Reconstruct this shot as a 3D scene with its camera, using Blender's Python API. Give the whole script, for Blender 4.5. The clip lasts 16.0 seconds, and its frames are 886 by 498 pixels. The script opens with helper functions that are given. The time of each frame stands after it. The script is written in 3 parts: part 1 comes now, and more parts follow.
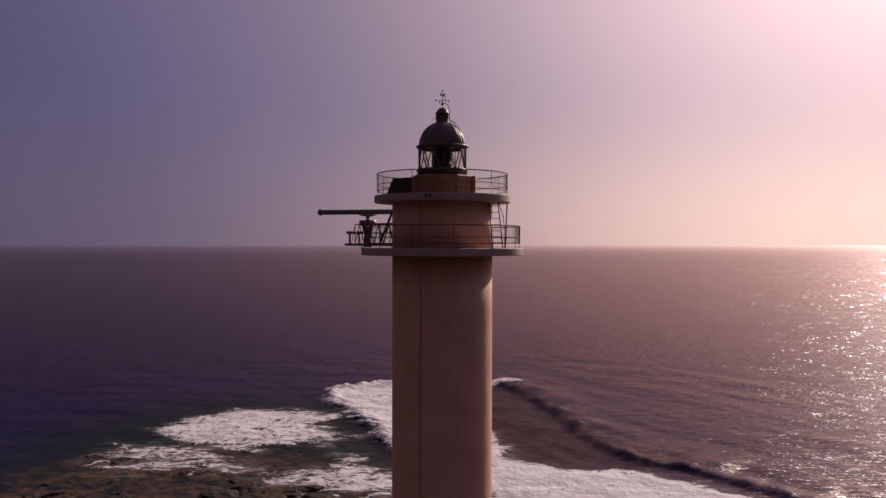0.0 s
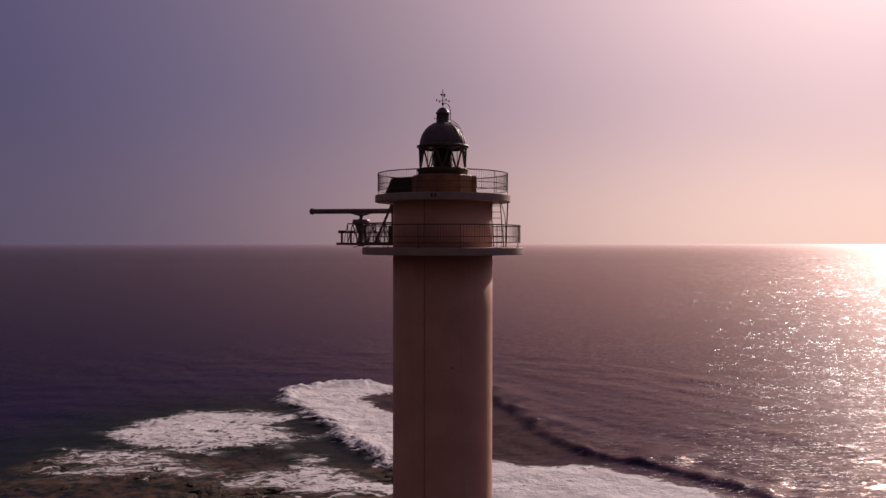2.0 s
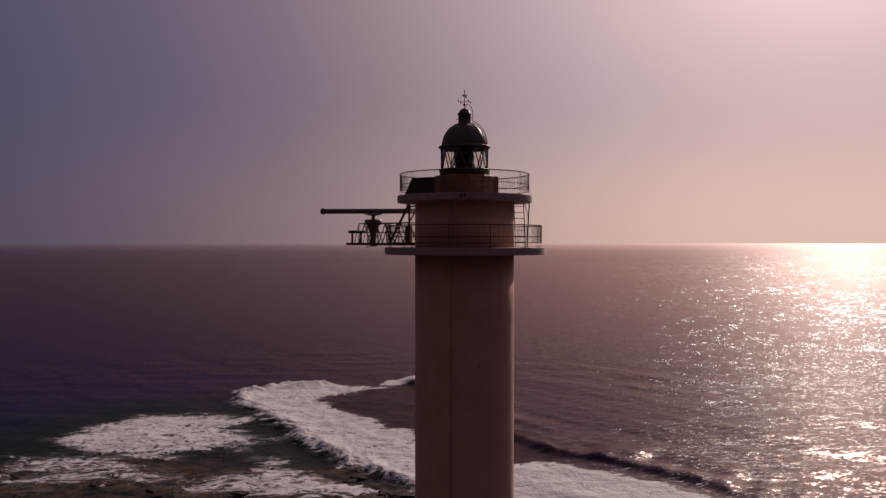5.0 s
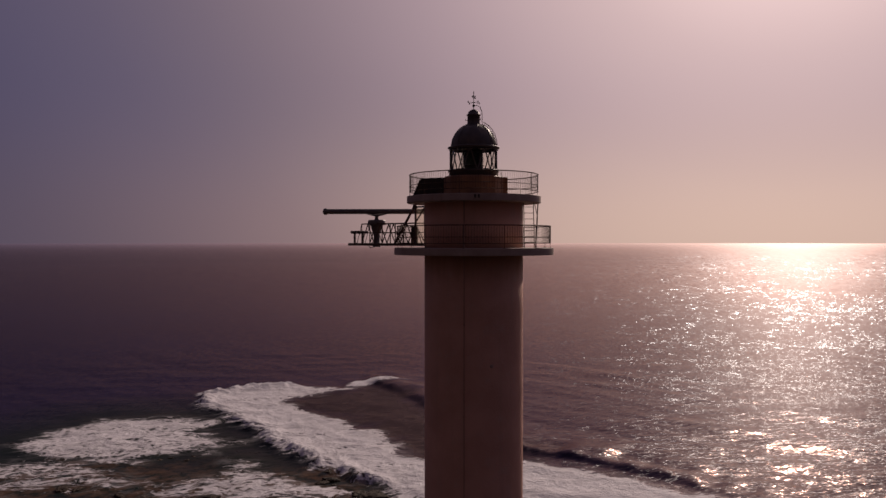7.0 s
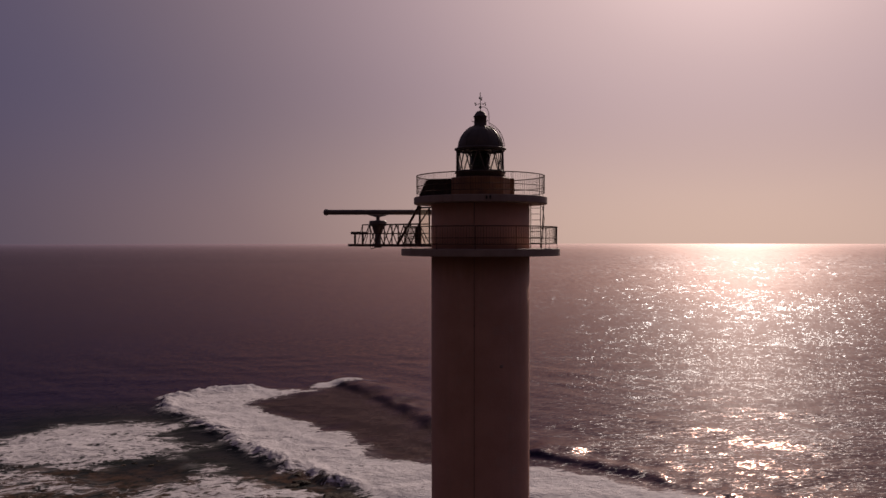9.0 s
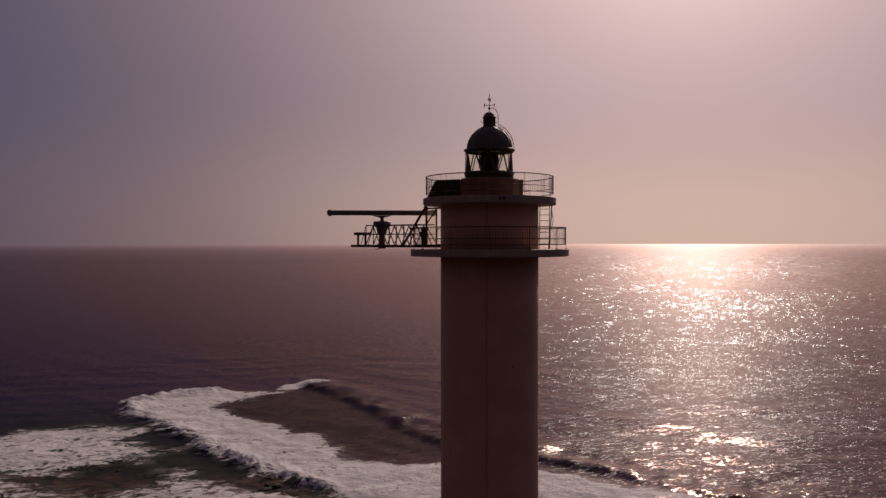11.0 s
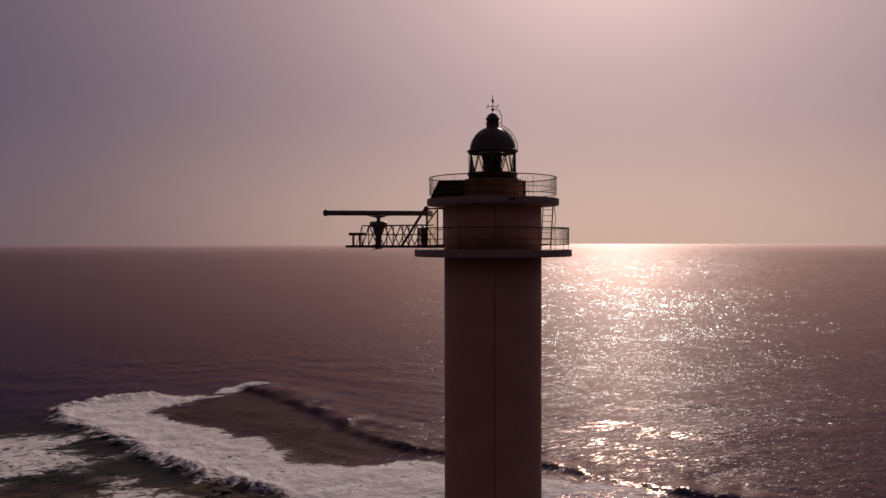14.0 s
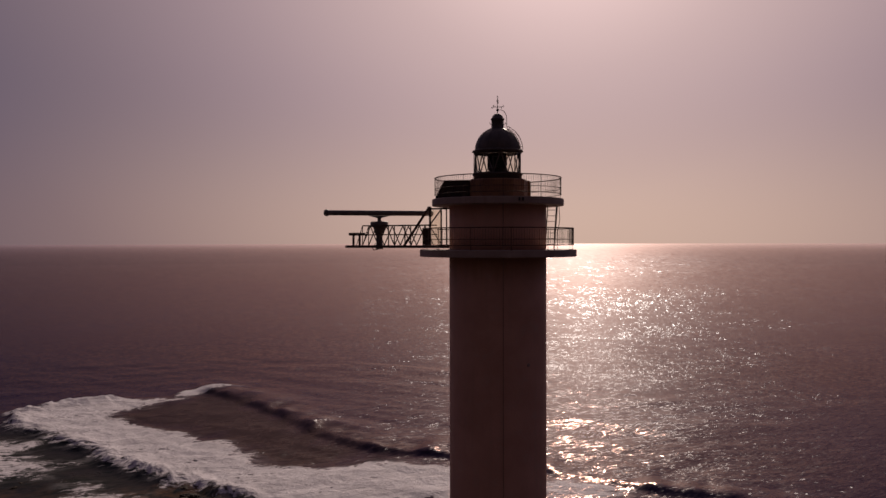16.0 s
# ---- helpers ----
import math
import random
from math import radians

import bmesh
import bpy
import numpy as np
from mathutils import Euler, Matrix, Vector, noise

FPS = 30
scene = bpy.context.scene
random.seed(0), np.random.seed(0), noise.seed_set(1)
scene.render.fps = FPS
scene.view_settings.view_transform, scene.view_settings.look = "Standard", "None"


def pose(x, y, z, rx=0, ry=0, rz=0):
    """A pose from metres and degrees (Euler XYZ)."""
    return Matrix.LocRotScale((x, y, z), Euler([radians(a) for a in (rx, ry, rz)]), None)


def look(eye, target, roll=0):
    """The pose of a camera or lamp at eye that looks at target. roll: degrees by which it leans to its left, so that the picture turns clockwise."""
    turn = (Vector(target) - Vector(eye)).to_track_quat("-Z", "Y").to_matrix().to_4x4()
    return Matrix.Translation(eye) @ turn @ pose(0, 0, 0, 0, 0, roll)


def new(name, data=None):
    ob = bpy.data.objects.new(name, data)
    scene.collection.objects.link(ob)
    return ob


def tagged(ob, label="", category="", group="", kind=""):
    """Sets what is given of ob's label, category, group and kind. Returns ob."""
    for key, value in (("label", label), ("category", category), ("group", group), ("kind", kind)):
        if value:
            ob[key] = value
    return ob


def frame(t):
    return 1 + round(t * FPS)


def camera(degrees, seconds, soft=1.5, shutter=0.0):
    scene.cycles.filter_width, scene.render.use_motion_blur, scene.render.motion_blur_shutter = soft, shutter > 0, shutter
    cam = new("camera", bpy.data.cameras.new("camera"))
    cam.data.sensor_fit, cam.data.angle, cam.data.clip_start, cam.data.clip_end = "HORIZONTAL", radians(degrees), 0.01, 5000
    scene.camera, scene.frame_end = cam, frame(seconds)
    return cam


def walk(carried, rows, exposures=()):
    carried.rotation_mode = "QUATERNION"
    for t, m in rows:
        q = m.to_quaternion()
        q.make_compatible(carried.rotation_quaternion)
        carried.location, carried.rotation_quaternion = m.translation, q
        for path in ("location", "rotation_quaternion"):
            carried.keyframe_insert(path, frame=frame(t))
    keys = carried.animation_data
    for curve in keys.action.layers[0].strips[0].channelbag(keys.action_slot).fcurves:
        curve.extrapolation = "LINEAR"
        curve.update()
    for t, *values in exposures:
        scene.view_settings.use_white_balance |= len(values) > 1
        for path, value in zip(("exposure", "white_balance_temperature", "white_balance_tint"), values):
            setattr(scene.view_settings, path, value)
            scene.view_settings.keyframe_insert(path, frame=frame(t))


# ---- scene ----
# ---- camera ----
FOV, EYE = 58.5, 38.0
cam = camera(FOV, 16.0, soft=1.5)
# t, x, y, heading (clockwise from +y), tilt
ROWS = [
    (0.0, -0.00, -37.76, 0.06, -0.533),
    (0.5, -0.67, -37.79, 1.08, -0.543),
    (1.0, -1.34, -37.81, 2.12, -0.553),
    (1.5, -2.00, -37.82, 3.13, -0.580),
    (2.0, -2.67, -37.82, 4.06, -0.606),
    (2.5, -3.32, -37.81, 4.99, -0.621),
    (3.0, -3.98, -37.79, 5.73, -0.635),
    (3.5, -4.63, -37.75, 6.46, -0.633),
    (4.0, -5.28, -37.71, 7.06, -0.631),
    (6.5, -8.47, -37.37, 10.67, -0.635),
    (7.0, -9.09, -37.27, 11.49, -0.628),
    (7.5, -9.72, -37.17, 12.37, -0.621),
    (8.0, -10.34, -37.05, 13.30, -0.615),
    (8.5, -10.95, -36.91, 14.05, -0.602),
    (9.0, -11.56, -36.77, 14.75, -0.590),
    (11.5, -14.55, -35.92, 18.64, -0.557),
    (12.0, -15.14, -35.72, 19.56, -0.557),
    (12.5, -15.72, -35.51, 20.50, -0.557),
    (13.0, -16.30, -35.29, 21.37, -0.557),
    (13.5, -16.87, -35.06, 22.25, -0.561),
    (14.0, -17.44, -34.83, 23.00, -0.564),
    (14.5, -18.00, -34.58, 23.80, -0.567),
    (15.0, -18.56, -34.33, 24.68, -0.571),
    (15.5, -19.11, -34.06, 25.47, -0.574),
    (16.0, -19.67, -33.79, 26.25, -0.578),
]
EXPOSURES = [(0.0, 0.58, 6520, 12), (1.2, 0.50, 6600, 14), (3.0, 0.20, 6580, 12), (4.5, 0.02, 6600, 10), (8.0, -0.18, 6650, 9), (16.0, -0.30, 6750, 9)]
walk(cam, [(t, pose(x, y, EYE + 0.0075 * t, 90 + tilt, 0, -az) @ pose(0, 0, 0, 0, 0, 0.08 - 0.012 * t)) for t, x, y, az, tilt in ROWS], EXPOSURES)

# ---- light ----
SUN_AZ, SUN_EL = 35.5, 27.0   # clockwise from +y; degrees
sun_way = Vector((math.sin(radians(SUN_AZ)) * math.cos(radians(SUN_EL)), math.cos(radians(SUN_AZ)) * math.cos(radians(SUN_EL)), math.sin(radians(SUN_EL))))
sun = new("sun", bpy.data.lights.new("sun", "SUN"))
sun.data.energy, sun.data.angle, sun.data.color = 3.1, radians(0.6), (1.0, 0.82, 0.71)
sun.matrix_world = look(sun_way * 200, (0, 0, 0))

world = bpy.data.worlds.new("sky")
scene.world = world
world.use_nodes = True
wn, wl = world.node_tree.nodes, world.node_tree.links
wn.clear()


def wnode(kind, **sets):
    n = wn.new(kind)
    for k, v in sets.items():
        if k == "operation":
            n.operation = v
        elif k == "blend":
            n.data_type, n.blend_type = "RGBA", v
    return n


out = wn.new("ShaderNodeOutputWorld")
back = wn.new("ShaderNodeBackground")
sky = wn.new("ShaderNodeTexSky")
sky.sky_type, sky.sun_disc = "NISHITA", False
sky.sun_elevation, sky.sun_rotation = radians(SUN_EL), radians(SUN_AZ)
sky.air_density, sky.dust_density, sky.ozone_density = 1.0, 3.0, 2.0
tint = wnode("ShaderNodeMix", blend="MULTIPLY")
tint.inputs[0].default_value = 1.0
tint.inputs[7].default_value = (0.0012, 0.0010, 0.0014, 1)
wl.new(sky.outputs[0], tint.inputs[6])
coord = wn.new("ShaderNodeTexCoord")
sep = wn.new("ShaderNodeSeparateXYZ")
wl.new(coord.outputs["Generated"], sep.inputs[0])
# angle from the sun, as a share of half a turn
dot = wnode("ShaderNodeVectorMath", operation="DOT_PRODUCT")
dot.inputs[1].default_value = sun_way
wl.new(coord.outputs["Generated"], dot.inputs[0])
away = wnode("ShaderNodeMath", operation="ARCCOSINE")
wl.new(dot.outputs["Value"], away.inputs[0])
share = wnode("ShaderNodeMath", operation="DIVIDE")
share.inputs[1].default_value = math.pi
wl.new(away.outputs[0], share.inputs[0])


def sky_ramp(stops):
    """Colour of the hazy air by the angle from the sun, in degrees."""
    r = wn.new("ShaderNodeValToRGB")
    r.color_ramp.interpolation = "B_SPLINE"
    e = r.color_ramp.elements
    for i, (deg, rgb) in enumerate(stops):
        el = e[i] if i < 2 else e.new(deg / 180)
        el.position, el.color = deg / 180, (*rgb, 1)
    wl.new(share.outputs[0], r.inputs[0])
    return r


air = sky_ramp([(0, (1.6, 1.15, 1.15)), (180, (0.050, 0.029, 0.024)), (8, (0.98, 0.72, 0.715)), (15, (0.68, 0.497, 0.50)), (25, (0.418, 0.302, 0.347)),
                (36, (0.215, 0.161, 0.197)), (46, (0.130, 0.106, 0.170)), (60, (0.058, 0.053, 0.114)), (90, (0.058, 0.046, 0.072))])
haze = sky_ramp([(0, (1.2, 0.85, 0.65)), (180, (0.055, 0.031, 0.024)), (24, (0.86, 0.61, 0.495)), (33, (0.565, 0.39, 0.348)), (42, (0.29, 0.192, 0.200)),
                 (55, (0.112, 0.086, 0.122)), (70, (0.060, 0.052, 0.100)), (95, (0.085, 0.058, 0.058))])
# sea haze, thickest near the horizon
low = wnode("ShaderNodeMapRange")
low.interpolation_type = "SMOOTHERSTEP"
low.inputs[1].default_value, low.inputs[2].default_value = -0.08, 0.22
wl.new(sep.outputs[2], low.inputs[0])
both = wnode("ShaderNodeMix", blend="MIX")
wl.new(low.outputs[0], both.inputs[0])
wl.new(haze.outputs[0], both.inputs[6])
wl.new(air.outputs[0], both.inputs[7])
add1 = wnode("ShaderNodeMix", blend="ADD")
add1.inputs[0].default_value = 1.0
wl.new(tint.outputs[2], add1.inputs[6])
wl.new(both.outputs[2], add1.inputs[7])
wl.new(add1.outputs[2], back.inputs[0])
back.inputs[1].default_value = 1.0
wl.new(back.outputs[0], out.inputs[0])


# ---- materials ----
WATER_SHINE = 0.066   # share of mirror light in the choppy sea's glints, before scaling by distance
class Mat:
    """A small wrapper to wire a principled material."""

    def __init__(self, name, color=(0.5, 0.5, 0.5), rough=0.6, metal=0.0):
        self.m = bpy.data.materials.new(name)
        self.m.use_nodes = True
        self.nodes, self.links = self.m.node_tree.nodes, self.m.node_tree.links
        self.bsdf = self.nodes["Principled BSDF"]
        self.out = self.nodes["Material Output"]
        self.bsdf.inputs["Base Color"].default_value = (*color, 1)
        self.bsdf.inputs["Roughness"].default_value = rough
        self.bsdf.inputs["Metallic"].default_value = metal
        self.geo = self.nodes.new("ShaderNodeNewGeometry")

    def link(self, a, b):
        self.links.new(a, b)

    def noise(self, scale, detail=4.0, rough=0.55, stretch=(1, 1, 1), distort=0.0):
        mp = self.nodes.new("ShaderNodeMapping")
        mp.inputs["Scale"].default_value = stretch
        self.link(self.geo.outputs["Position"], mp.inputs[0])
        n = self.nodes.new("ShaderNodeTexNoise")
        n.inputs["Scale"].default_value, n.inputs["Detail"].default_value = scale, detail
        n.inputs["Roughness"].default_value, n.inputs["Distortion"].default_value = rough, distort
        self.link(mp.outputs[0], n.inputs["Vector"])
        return n.outputs["Fac"]

    def span(self, value, a, b, lo=0.0, hi=1.0):
        r = self.nodes.new("ShaderNodeMapRange")
        r.inputs[1].default_value, r.inputs[2].default_value = a, b
        r.inputs[3].default_value, r.inputs[4].default_value = lo, hi
        self.link(value, r.inputs[0])
        return r.outputs[0]

    def math(self, op, a, b):
        n = self.nodes.new("ShaderNodeMath")
        n.operation = op
        for i, v in enumerate((a, b)):
            if isinstance(v, (int, float)):
                n.inputs[i].default_value = v
            else:
                self.link(v, n.inputs[i])
        return n.outputs[0]

    def mix(self, fac, a, b):
        n = self.nodes.new("ShaderNodeMix")
        n.data_type = "RGBA"
        for i, v in ((0, fac), (6, a), (7, b)):
            if isinstance(v, tuple):
                n.inputs[i].default_value = (*v, 1)
            elif isinstance(v, (int, float)):
                n.inputs[i].default_value = v
            else:
                self.link(v, n.inputs[i])
        return n.outputs[2]

    def bump(self, height, distance=0.01, strength=1.0, under=None):
        n = self.nodes.new("ShaderNodeBump")
        n.inputs["Distance"].default_value, n.inputs["Strength"].default_value = distance, strength
        self.link(height, n.inputs["Height"])
        if under is not None:
            self.link(under, n.inputs["Normal"])
        return n.outputs[0]

    def color(self, v):
        self.link(v, self.bsdf.inputs["Base Color"])

    def normal(self, v):
        self.link(v, self.bsdf.inputs["Normal"])

    def height(self):
        s = self.nodes.new("ShaderNodeSeparateXYZ")
        self.link(self.geo.outputs["Position"], s.inputs[0])
        return s.outputs[2]


def plaster_material():
    """Weathered pale painted concrete with rusty runs from above."""
    k = Mat("painted_concrete", rough=0.7)
    base = k.mix(k.span(k.noise(0.5, 5, 0.6), 0.35, 0.7), (0.65, 0.358, 0.272), (0.54, 0.287, 0.210))
    runs = k.span(k.noise(2.2, 5, 0.6, (1, 1, 0.03)), 0.52, 0.72)
    base = k.mix(k.math("MULTIPLY", runs, 0.35), base, (0.42, 0.28, 0.20))
    wear = k.math("MULTIPLY", k.span(k.noise(1.4, 6, 0.65), 0.55, 0.8), 0.35)
    base = k.mix(wear, base, (0.50, 0.40, 0.34))
    drip = k.math("MULTIPLY", k.span(k.math("ADD", k.height(), k.span(k.noise(3.0, 4, 0.6, (1, 1, 0.06)), 0.2, 0.8, -0.6, 0.6)), 36.3, 37.2), k.math("LESS_THAN", k.height(), 37.4))
    base = k.mix(k.math("MULTIPLY", drip, 0.55), base, (0.36, 0.20, 0.11))
    k.color(base)
    k.normal(k.bump(k.math("ADD", k.noise(12, 5, 0.6), k.math("MULTIPLY", k.noise(1.2, 3), 2.0)), 0.012))
    return k.m


def slab_material():
    k = Mat("gallery_concrete", rough=0.75)
    base = k.mix(k.span(k.noise(1.3, 6, 0.6), 0.35, 0.7), (0.40, 0.300, 0.260), (0.30, 0.215, 0.185))
    base = k.mix(k.math("MULTIPLY", k.span(k.noise(5, 5, 0.7, (1, 1, 0.2)), 0.55, 0.75), 0.5), base, (0.20, 0.115, 0.08))
    k.color(base)
    k.normal(k.bump(k.noise(14, 5, 0.6), 0.012))
    return k.m


def plinth_material():
    """Ochre paint, faded and rust-stained."""
    k = Mat("ochre_paint", rough=0.65)
    base = k.mix(k.span(k.noise(1.6, 5, 0.6), 0.35, 0.7), (0.30, 0.135, 0.055), (0.17, 0.076, 0.04))
    base = k.mix(k.span(k.noise(4, 5, 0.7, (1, 1, 0.15)), 0.55, 0.8), base, (0.085, 0.042, 0.028))
    k.color(base)
    k.normal(k.bump(k.noise(16, 5), 0.01))
    return k.m


def metal_material(name, a, b, rough=0.5, metal=0.6, scale=6.0):
    k = Mat(name, rough=rough, metal=metal)
    k.color(k.mix(k.span(k.noise(scale, 5, 0.6), 0.4, 0.7), a, b))
    k.link(k.span(k.noise(scale * 2.3, 4), 0.3, 0.7, rough - 0.12, rough + 0.15), k.bsdf.inputs["Roughness"])
    k.normal(k.bump(k.noise(scale * 6, 4), 0.003))
    return k.m


def glass_material():
    k = Mat("lantern_glass")
    n, l = k.nodes, k.links
    clear, shine, mixer, fres = n.new("ShaderNodeBsdfTransparent"), n.new("ShaderNodeBsdfGlossy"), n.new("ShaderNodeMixShader"), n.new("ShaderNodeFresnel")
    clear.inputs[0].default_value = (0.95, 0.945, 0.92, 1)
    shine.inputs["Roughness"].default_value = 0.05
    fres.inputs[0].default_value = 1.07
    l.new(fres.outputs[0], mixer.inputs[0])
    l.new(clear.outputs[0], mixer.inputs[1])
    l.new(shine.outputs[0], mixer.inputs[2])
    l.new(mixer.outputs[0], k.out.inputs[0])
    return k.m


def sheet_material():
    """Yellowed clear plastic."""
    k = Mat("plastic_sheet")
    clear, film, mixer = k.nodes.new("ShaderNodeBsdfTransparent"), k.nodes.new("ShaderNodeBsdfTranslucent"), k.nodes.new("ShaderNodeMixShader")
    clear.inputs[0].default_value, film.inputs[0].default_value = (0.95, 0.92, 0.87, 1), (0.34, 0.30, 0.25, 1)
    k.link(k.span(k.noise(5, 5), 0.3, 0.7, 0.03, 0.09), mixer.inputs[0])
    k.link(clear.outputs[0], mixer.inputs[1])
    k.link(film.outputs[0], mixer.inputs[2])
    k.link(mixer.outputs[0], k.out.inputs[0])
    return k.m


def lens_material():
    k = Mat("prism_glass", (0.07, 0.085, 0.075), 0.15)
    k.bsdf.inputs["Transmission Weight"].default_value = 0.3
    k.bsdf.inputs["IOR"].default_value = 1.5
    return k.m


def rock_material():
    k = Mat("lava_rock", rough=0.75)
    base = k.mix(k.span(k.noise(0.6, 6, 0.65), 0.35, 0.7), (0.018, 0.012, 0.010), (0.055, 0.035, 0.024))
    base = k.mix(k.span(k.noise(2.6, 5, 0.7), 0.6, 0.8), base, (0.07, 0.045, 0.028))
    k.color(base)
    k.normal(k.bump(k.noise(1.8, 8, 0.65), 0.35))
    return k.m


def sea_material():
    k = Mat("sea_water", rough=0.85)
    foam_at, shoal_at, reef_at, sand_at = (k.nodes.new("ShaderNodeAttribute") for _ in range(4))
    sand_at.attribute_name = "sand"
    reef_at.attribute_name = "reef"
    foam_at.attribute_name, shoal_at.attribute_name = "foam", "shoal"

    def vec(op, a, b=None):
        n = k.nodes.new("ShaderNodeVectorMath")
        n.operation = op
        for i, v in enumerate((a, b)):
            if isinstance(v, tuple):
                n.inputs[i].default_value = v
            elif v is not None:
                k.link(v, n.inputs[i])
        return n

    def turned(angle, stretch):
        """Plan coordinates turned and stretched, a little stirred."""
        stir = k.nodes.new("ShaderNodeTexNoise")
        stir.inputs["Scale"].default_value, stir.inputs["Detail"].default_value = 0.22, 3
        k.link(k.geo.outputs["Position"], stir.inputs["Vector"])
        bent = vec("ADD", k.geo.outputs["Position"], vec("MULTIPLY", vec("SUBTRACT", stir.outputs["Color"], (0.5, 0.5, 0.5)).outputs[0], (6.0, 6.0, 0)).outputs[0]).outputs[0]
        mp = k.nodes.new("ShaderNodeMapping")
        mp.inputs["Rotation"].default_value, mp.inputs["Scale"].default_value = (0, 0, radians(angle)), stretch
        k.link(bent, mp.inputs[0])
        return mp.outputs[0]

    def cells(scale, coords):
        """Nearness to the walls of bubble-like cells: the threads of a net of foam."""
        v = k.nodes.new("ShaderNodeTexVoronoi")
        v.feature = "DISTANCE_TO_EDGE"
        v.inputs["Scale"].default_value = scale
        k.link(coords, v.inputs["Vector"])
        return k.span(v.outputs["Distance"], 0.0, 0.30, 1.0, 0.0)

    def grain(scale, coords, detail=6.0):
        n = k.nodes.new("ShaderNodeTexNoise")
        n.inputs["Scale"].default_value, n.inputs["Detail"].default_value, n.inputs["Roughness"].default_value = scale, detail, 0.68
        k.link(coords, n.inputs["Vector"])
        return k.math("SUBTRACT", n.outputs["Fac"], 0.5)

    # froth is drawn out along the run of the waves and torn into nets
    run = turned(-32, (0.45, 1.25, 1))
    torn = k.math("ADD", k.math("MULTIPLY", grain(0.28, run), 2.2), k.math("MULTIPLY", grain(1.0, run), 1.7))
    net = k.math("MULTIPLY", k.math("ADD", cells(0.42, run), cells(1.15, run)), 0.26)
    thick = k.math("SUBTRACT", k.math("MULTIPLY", foam_at.outputs["Fac"], 1.75), 0.92)
    froth = k.span(k.math("ADD", k.math("ADD", thick, torn), net), 0.22, 0.50)
    # small round holes open in swarms, and thin milky film lies between the nets
    hole = k.nodes.new("ShaderNodeTexVoronoi")
    hole.inputs["Scale"].default_value, hole.inputs["Randomness"].default_value = 0.85, 1.0
    k.link(turned(-20, (0.7, 1.1, 1)), hole.inputs["Vector"])
    swarm = k.math("ADD", k.math("MULTIPLY", grain(0.10, run), 2.2), k.span(foam_at.outputs["Fac"], 0.55, 1.0, 0.42, -0.10))
    holes = k.math("MULTIPLY", k.span(k.math("ADD", hole.outputs["Distance"], k.math("MULTIPLY", grain(2.2, run), 0.5)), 0.24, 0.36, 1.0, 0.0), k.span(swarm, 0.0, 0.16))
    froth = k.math("MULTIPLY", froth, k.math("SUBTRACT", 1.0, k.math("MULTIPLY", holes, 0.9)))
    froth = k.math("MULTIPLY", froth, k.span(grain(0.13, turned(10, (0.6, 1.2, 1))), -0.16, 0.16, 1.0, 0.80))
    film = k.math("MULTIPLY", k.span(foam_at.outputs["Fac"], 0.10, 0.45, 0.0, 0.20), k.span(grain(0.34, run), -0.02, 0.16))
    froth = k.math("MAXIMUM", froth, film)
    deep = k.mix(k.span(k.noise(0.012, 4), 0.35, 0.65), (0.003, 0.006, 0.040), (0.005, 0.005, 0.030))
    deep = k.mix(shoal_at.outputs["Fac"], deep, (0.009, 0.017, 0.014))
    deep = k.mix(sand_at.outputs["Fac"], deep, (0.018, 0.0125, 0.008))
    # brown rock shows through the thin water over the reef
    deep = k.mix(k.math("MULTIPLY", reef_at.outputs["Fac"], k.span(k.noise(0.35, 6, 0.7), 0.42, 0.60)), deep, (0.085, 0.052, 0.033))
    white = k.mix(k.span(grain(0.9, run), -0.12, 0.2), (0.66, 0.62, 0.65), (0.48, 0.44, 0.48))
    white = k.mix(k.math("MULTIPLY", k.span(grain(0.16, run), 0.02, 0.18), 0.5), white, (0.36, 0.33, 0.35))
    k.color(white)
    k.normal(k.bump(k.math("ADD", k.noise(0.45, 5, 0.6), k.math("MULTIPLY", cells(1.15, run), 0.10)), 0.55))
    # wave slopes, from swell down to ripples, lean the normal
    lean = fine = None
    place_xyz = k.nodes.new("ShaderNodeSeparateXYZ")
    k.link(k.geo.outputs["Position"], place_xyz.inputs[0])
    reach = vec("LENGTH", k.geo.outputs["Position"]).outputs["Value"]
    # offshore the waves run longer with every metre
    offshore = k.nodes.new("ShaderNodeCombineXYZ")
    k.link(k.math("MULTIPLY", k.math("ARCTAN2", place_xyz.outputs[0], place_xyz.outputs[1]), 140.0), offshore.inputs[0])
    k.link(k.math("DIVIDE", 38.0 * 600, reach), offshore.inputs[1])
    size_off = k.math("MULTIPLY", k.span(reach, 100, 190, 0.0, 1.0), k.math("MULTIPLY", k.span(reach, 220, 1500, 1.0, 0.6), k.span(reach, 1200, 3200, 1.0, 0.12)))
    size_in = k.span(reach, 110, 230, 1.0, 0.12)
    # gusts and swell roughen the water in long bands across the wind
    band_at, band = k.nodes.new("ShaderNodeMapping"), k.nodes.new("ShaderNodeTexNoise")
    band_at.inputs["Scale"].default_value = (0.025, 0.11, 1)
    band_at.inputs["Rotation"].default_value = (0, 0, radians(4))
    k.link(offshore.outputs[0], band_at.inputs[0])
    k.link(band_at.outputs[0], band.inputs["Vector"])
    band.inputs["Scale"].default_value, band.inputs["Detail"].default_value, band.inputs["Roughness"].default_value = 1.0, 4, 0.6
    gust = k.span(band.outputs["Fac"], 0.36, 0.64, 0.66, 1.34)
    size_off = k.math("MULTIPLY", size_off, gust)
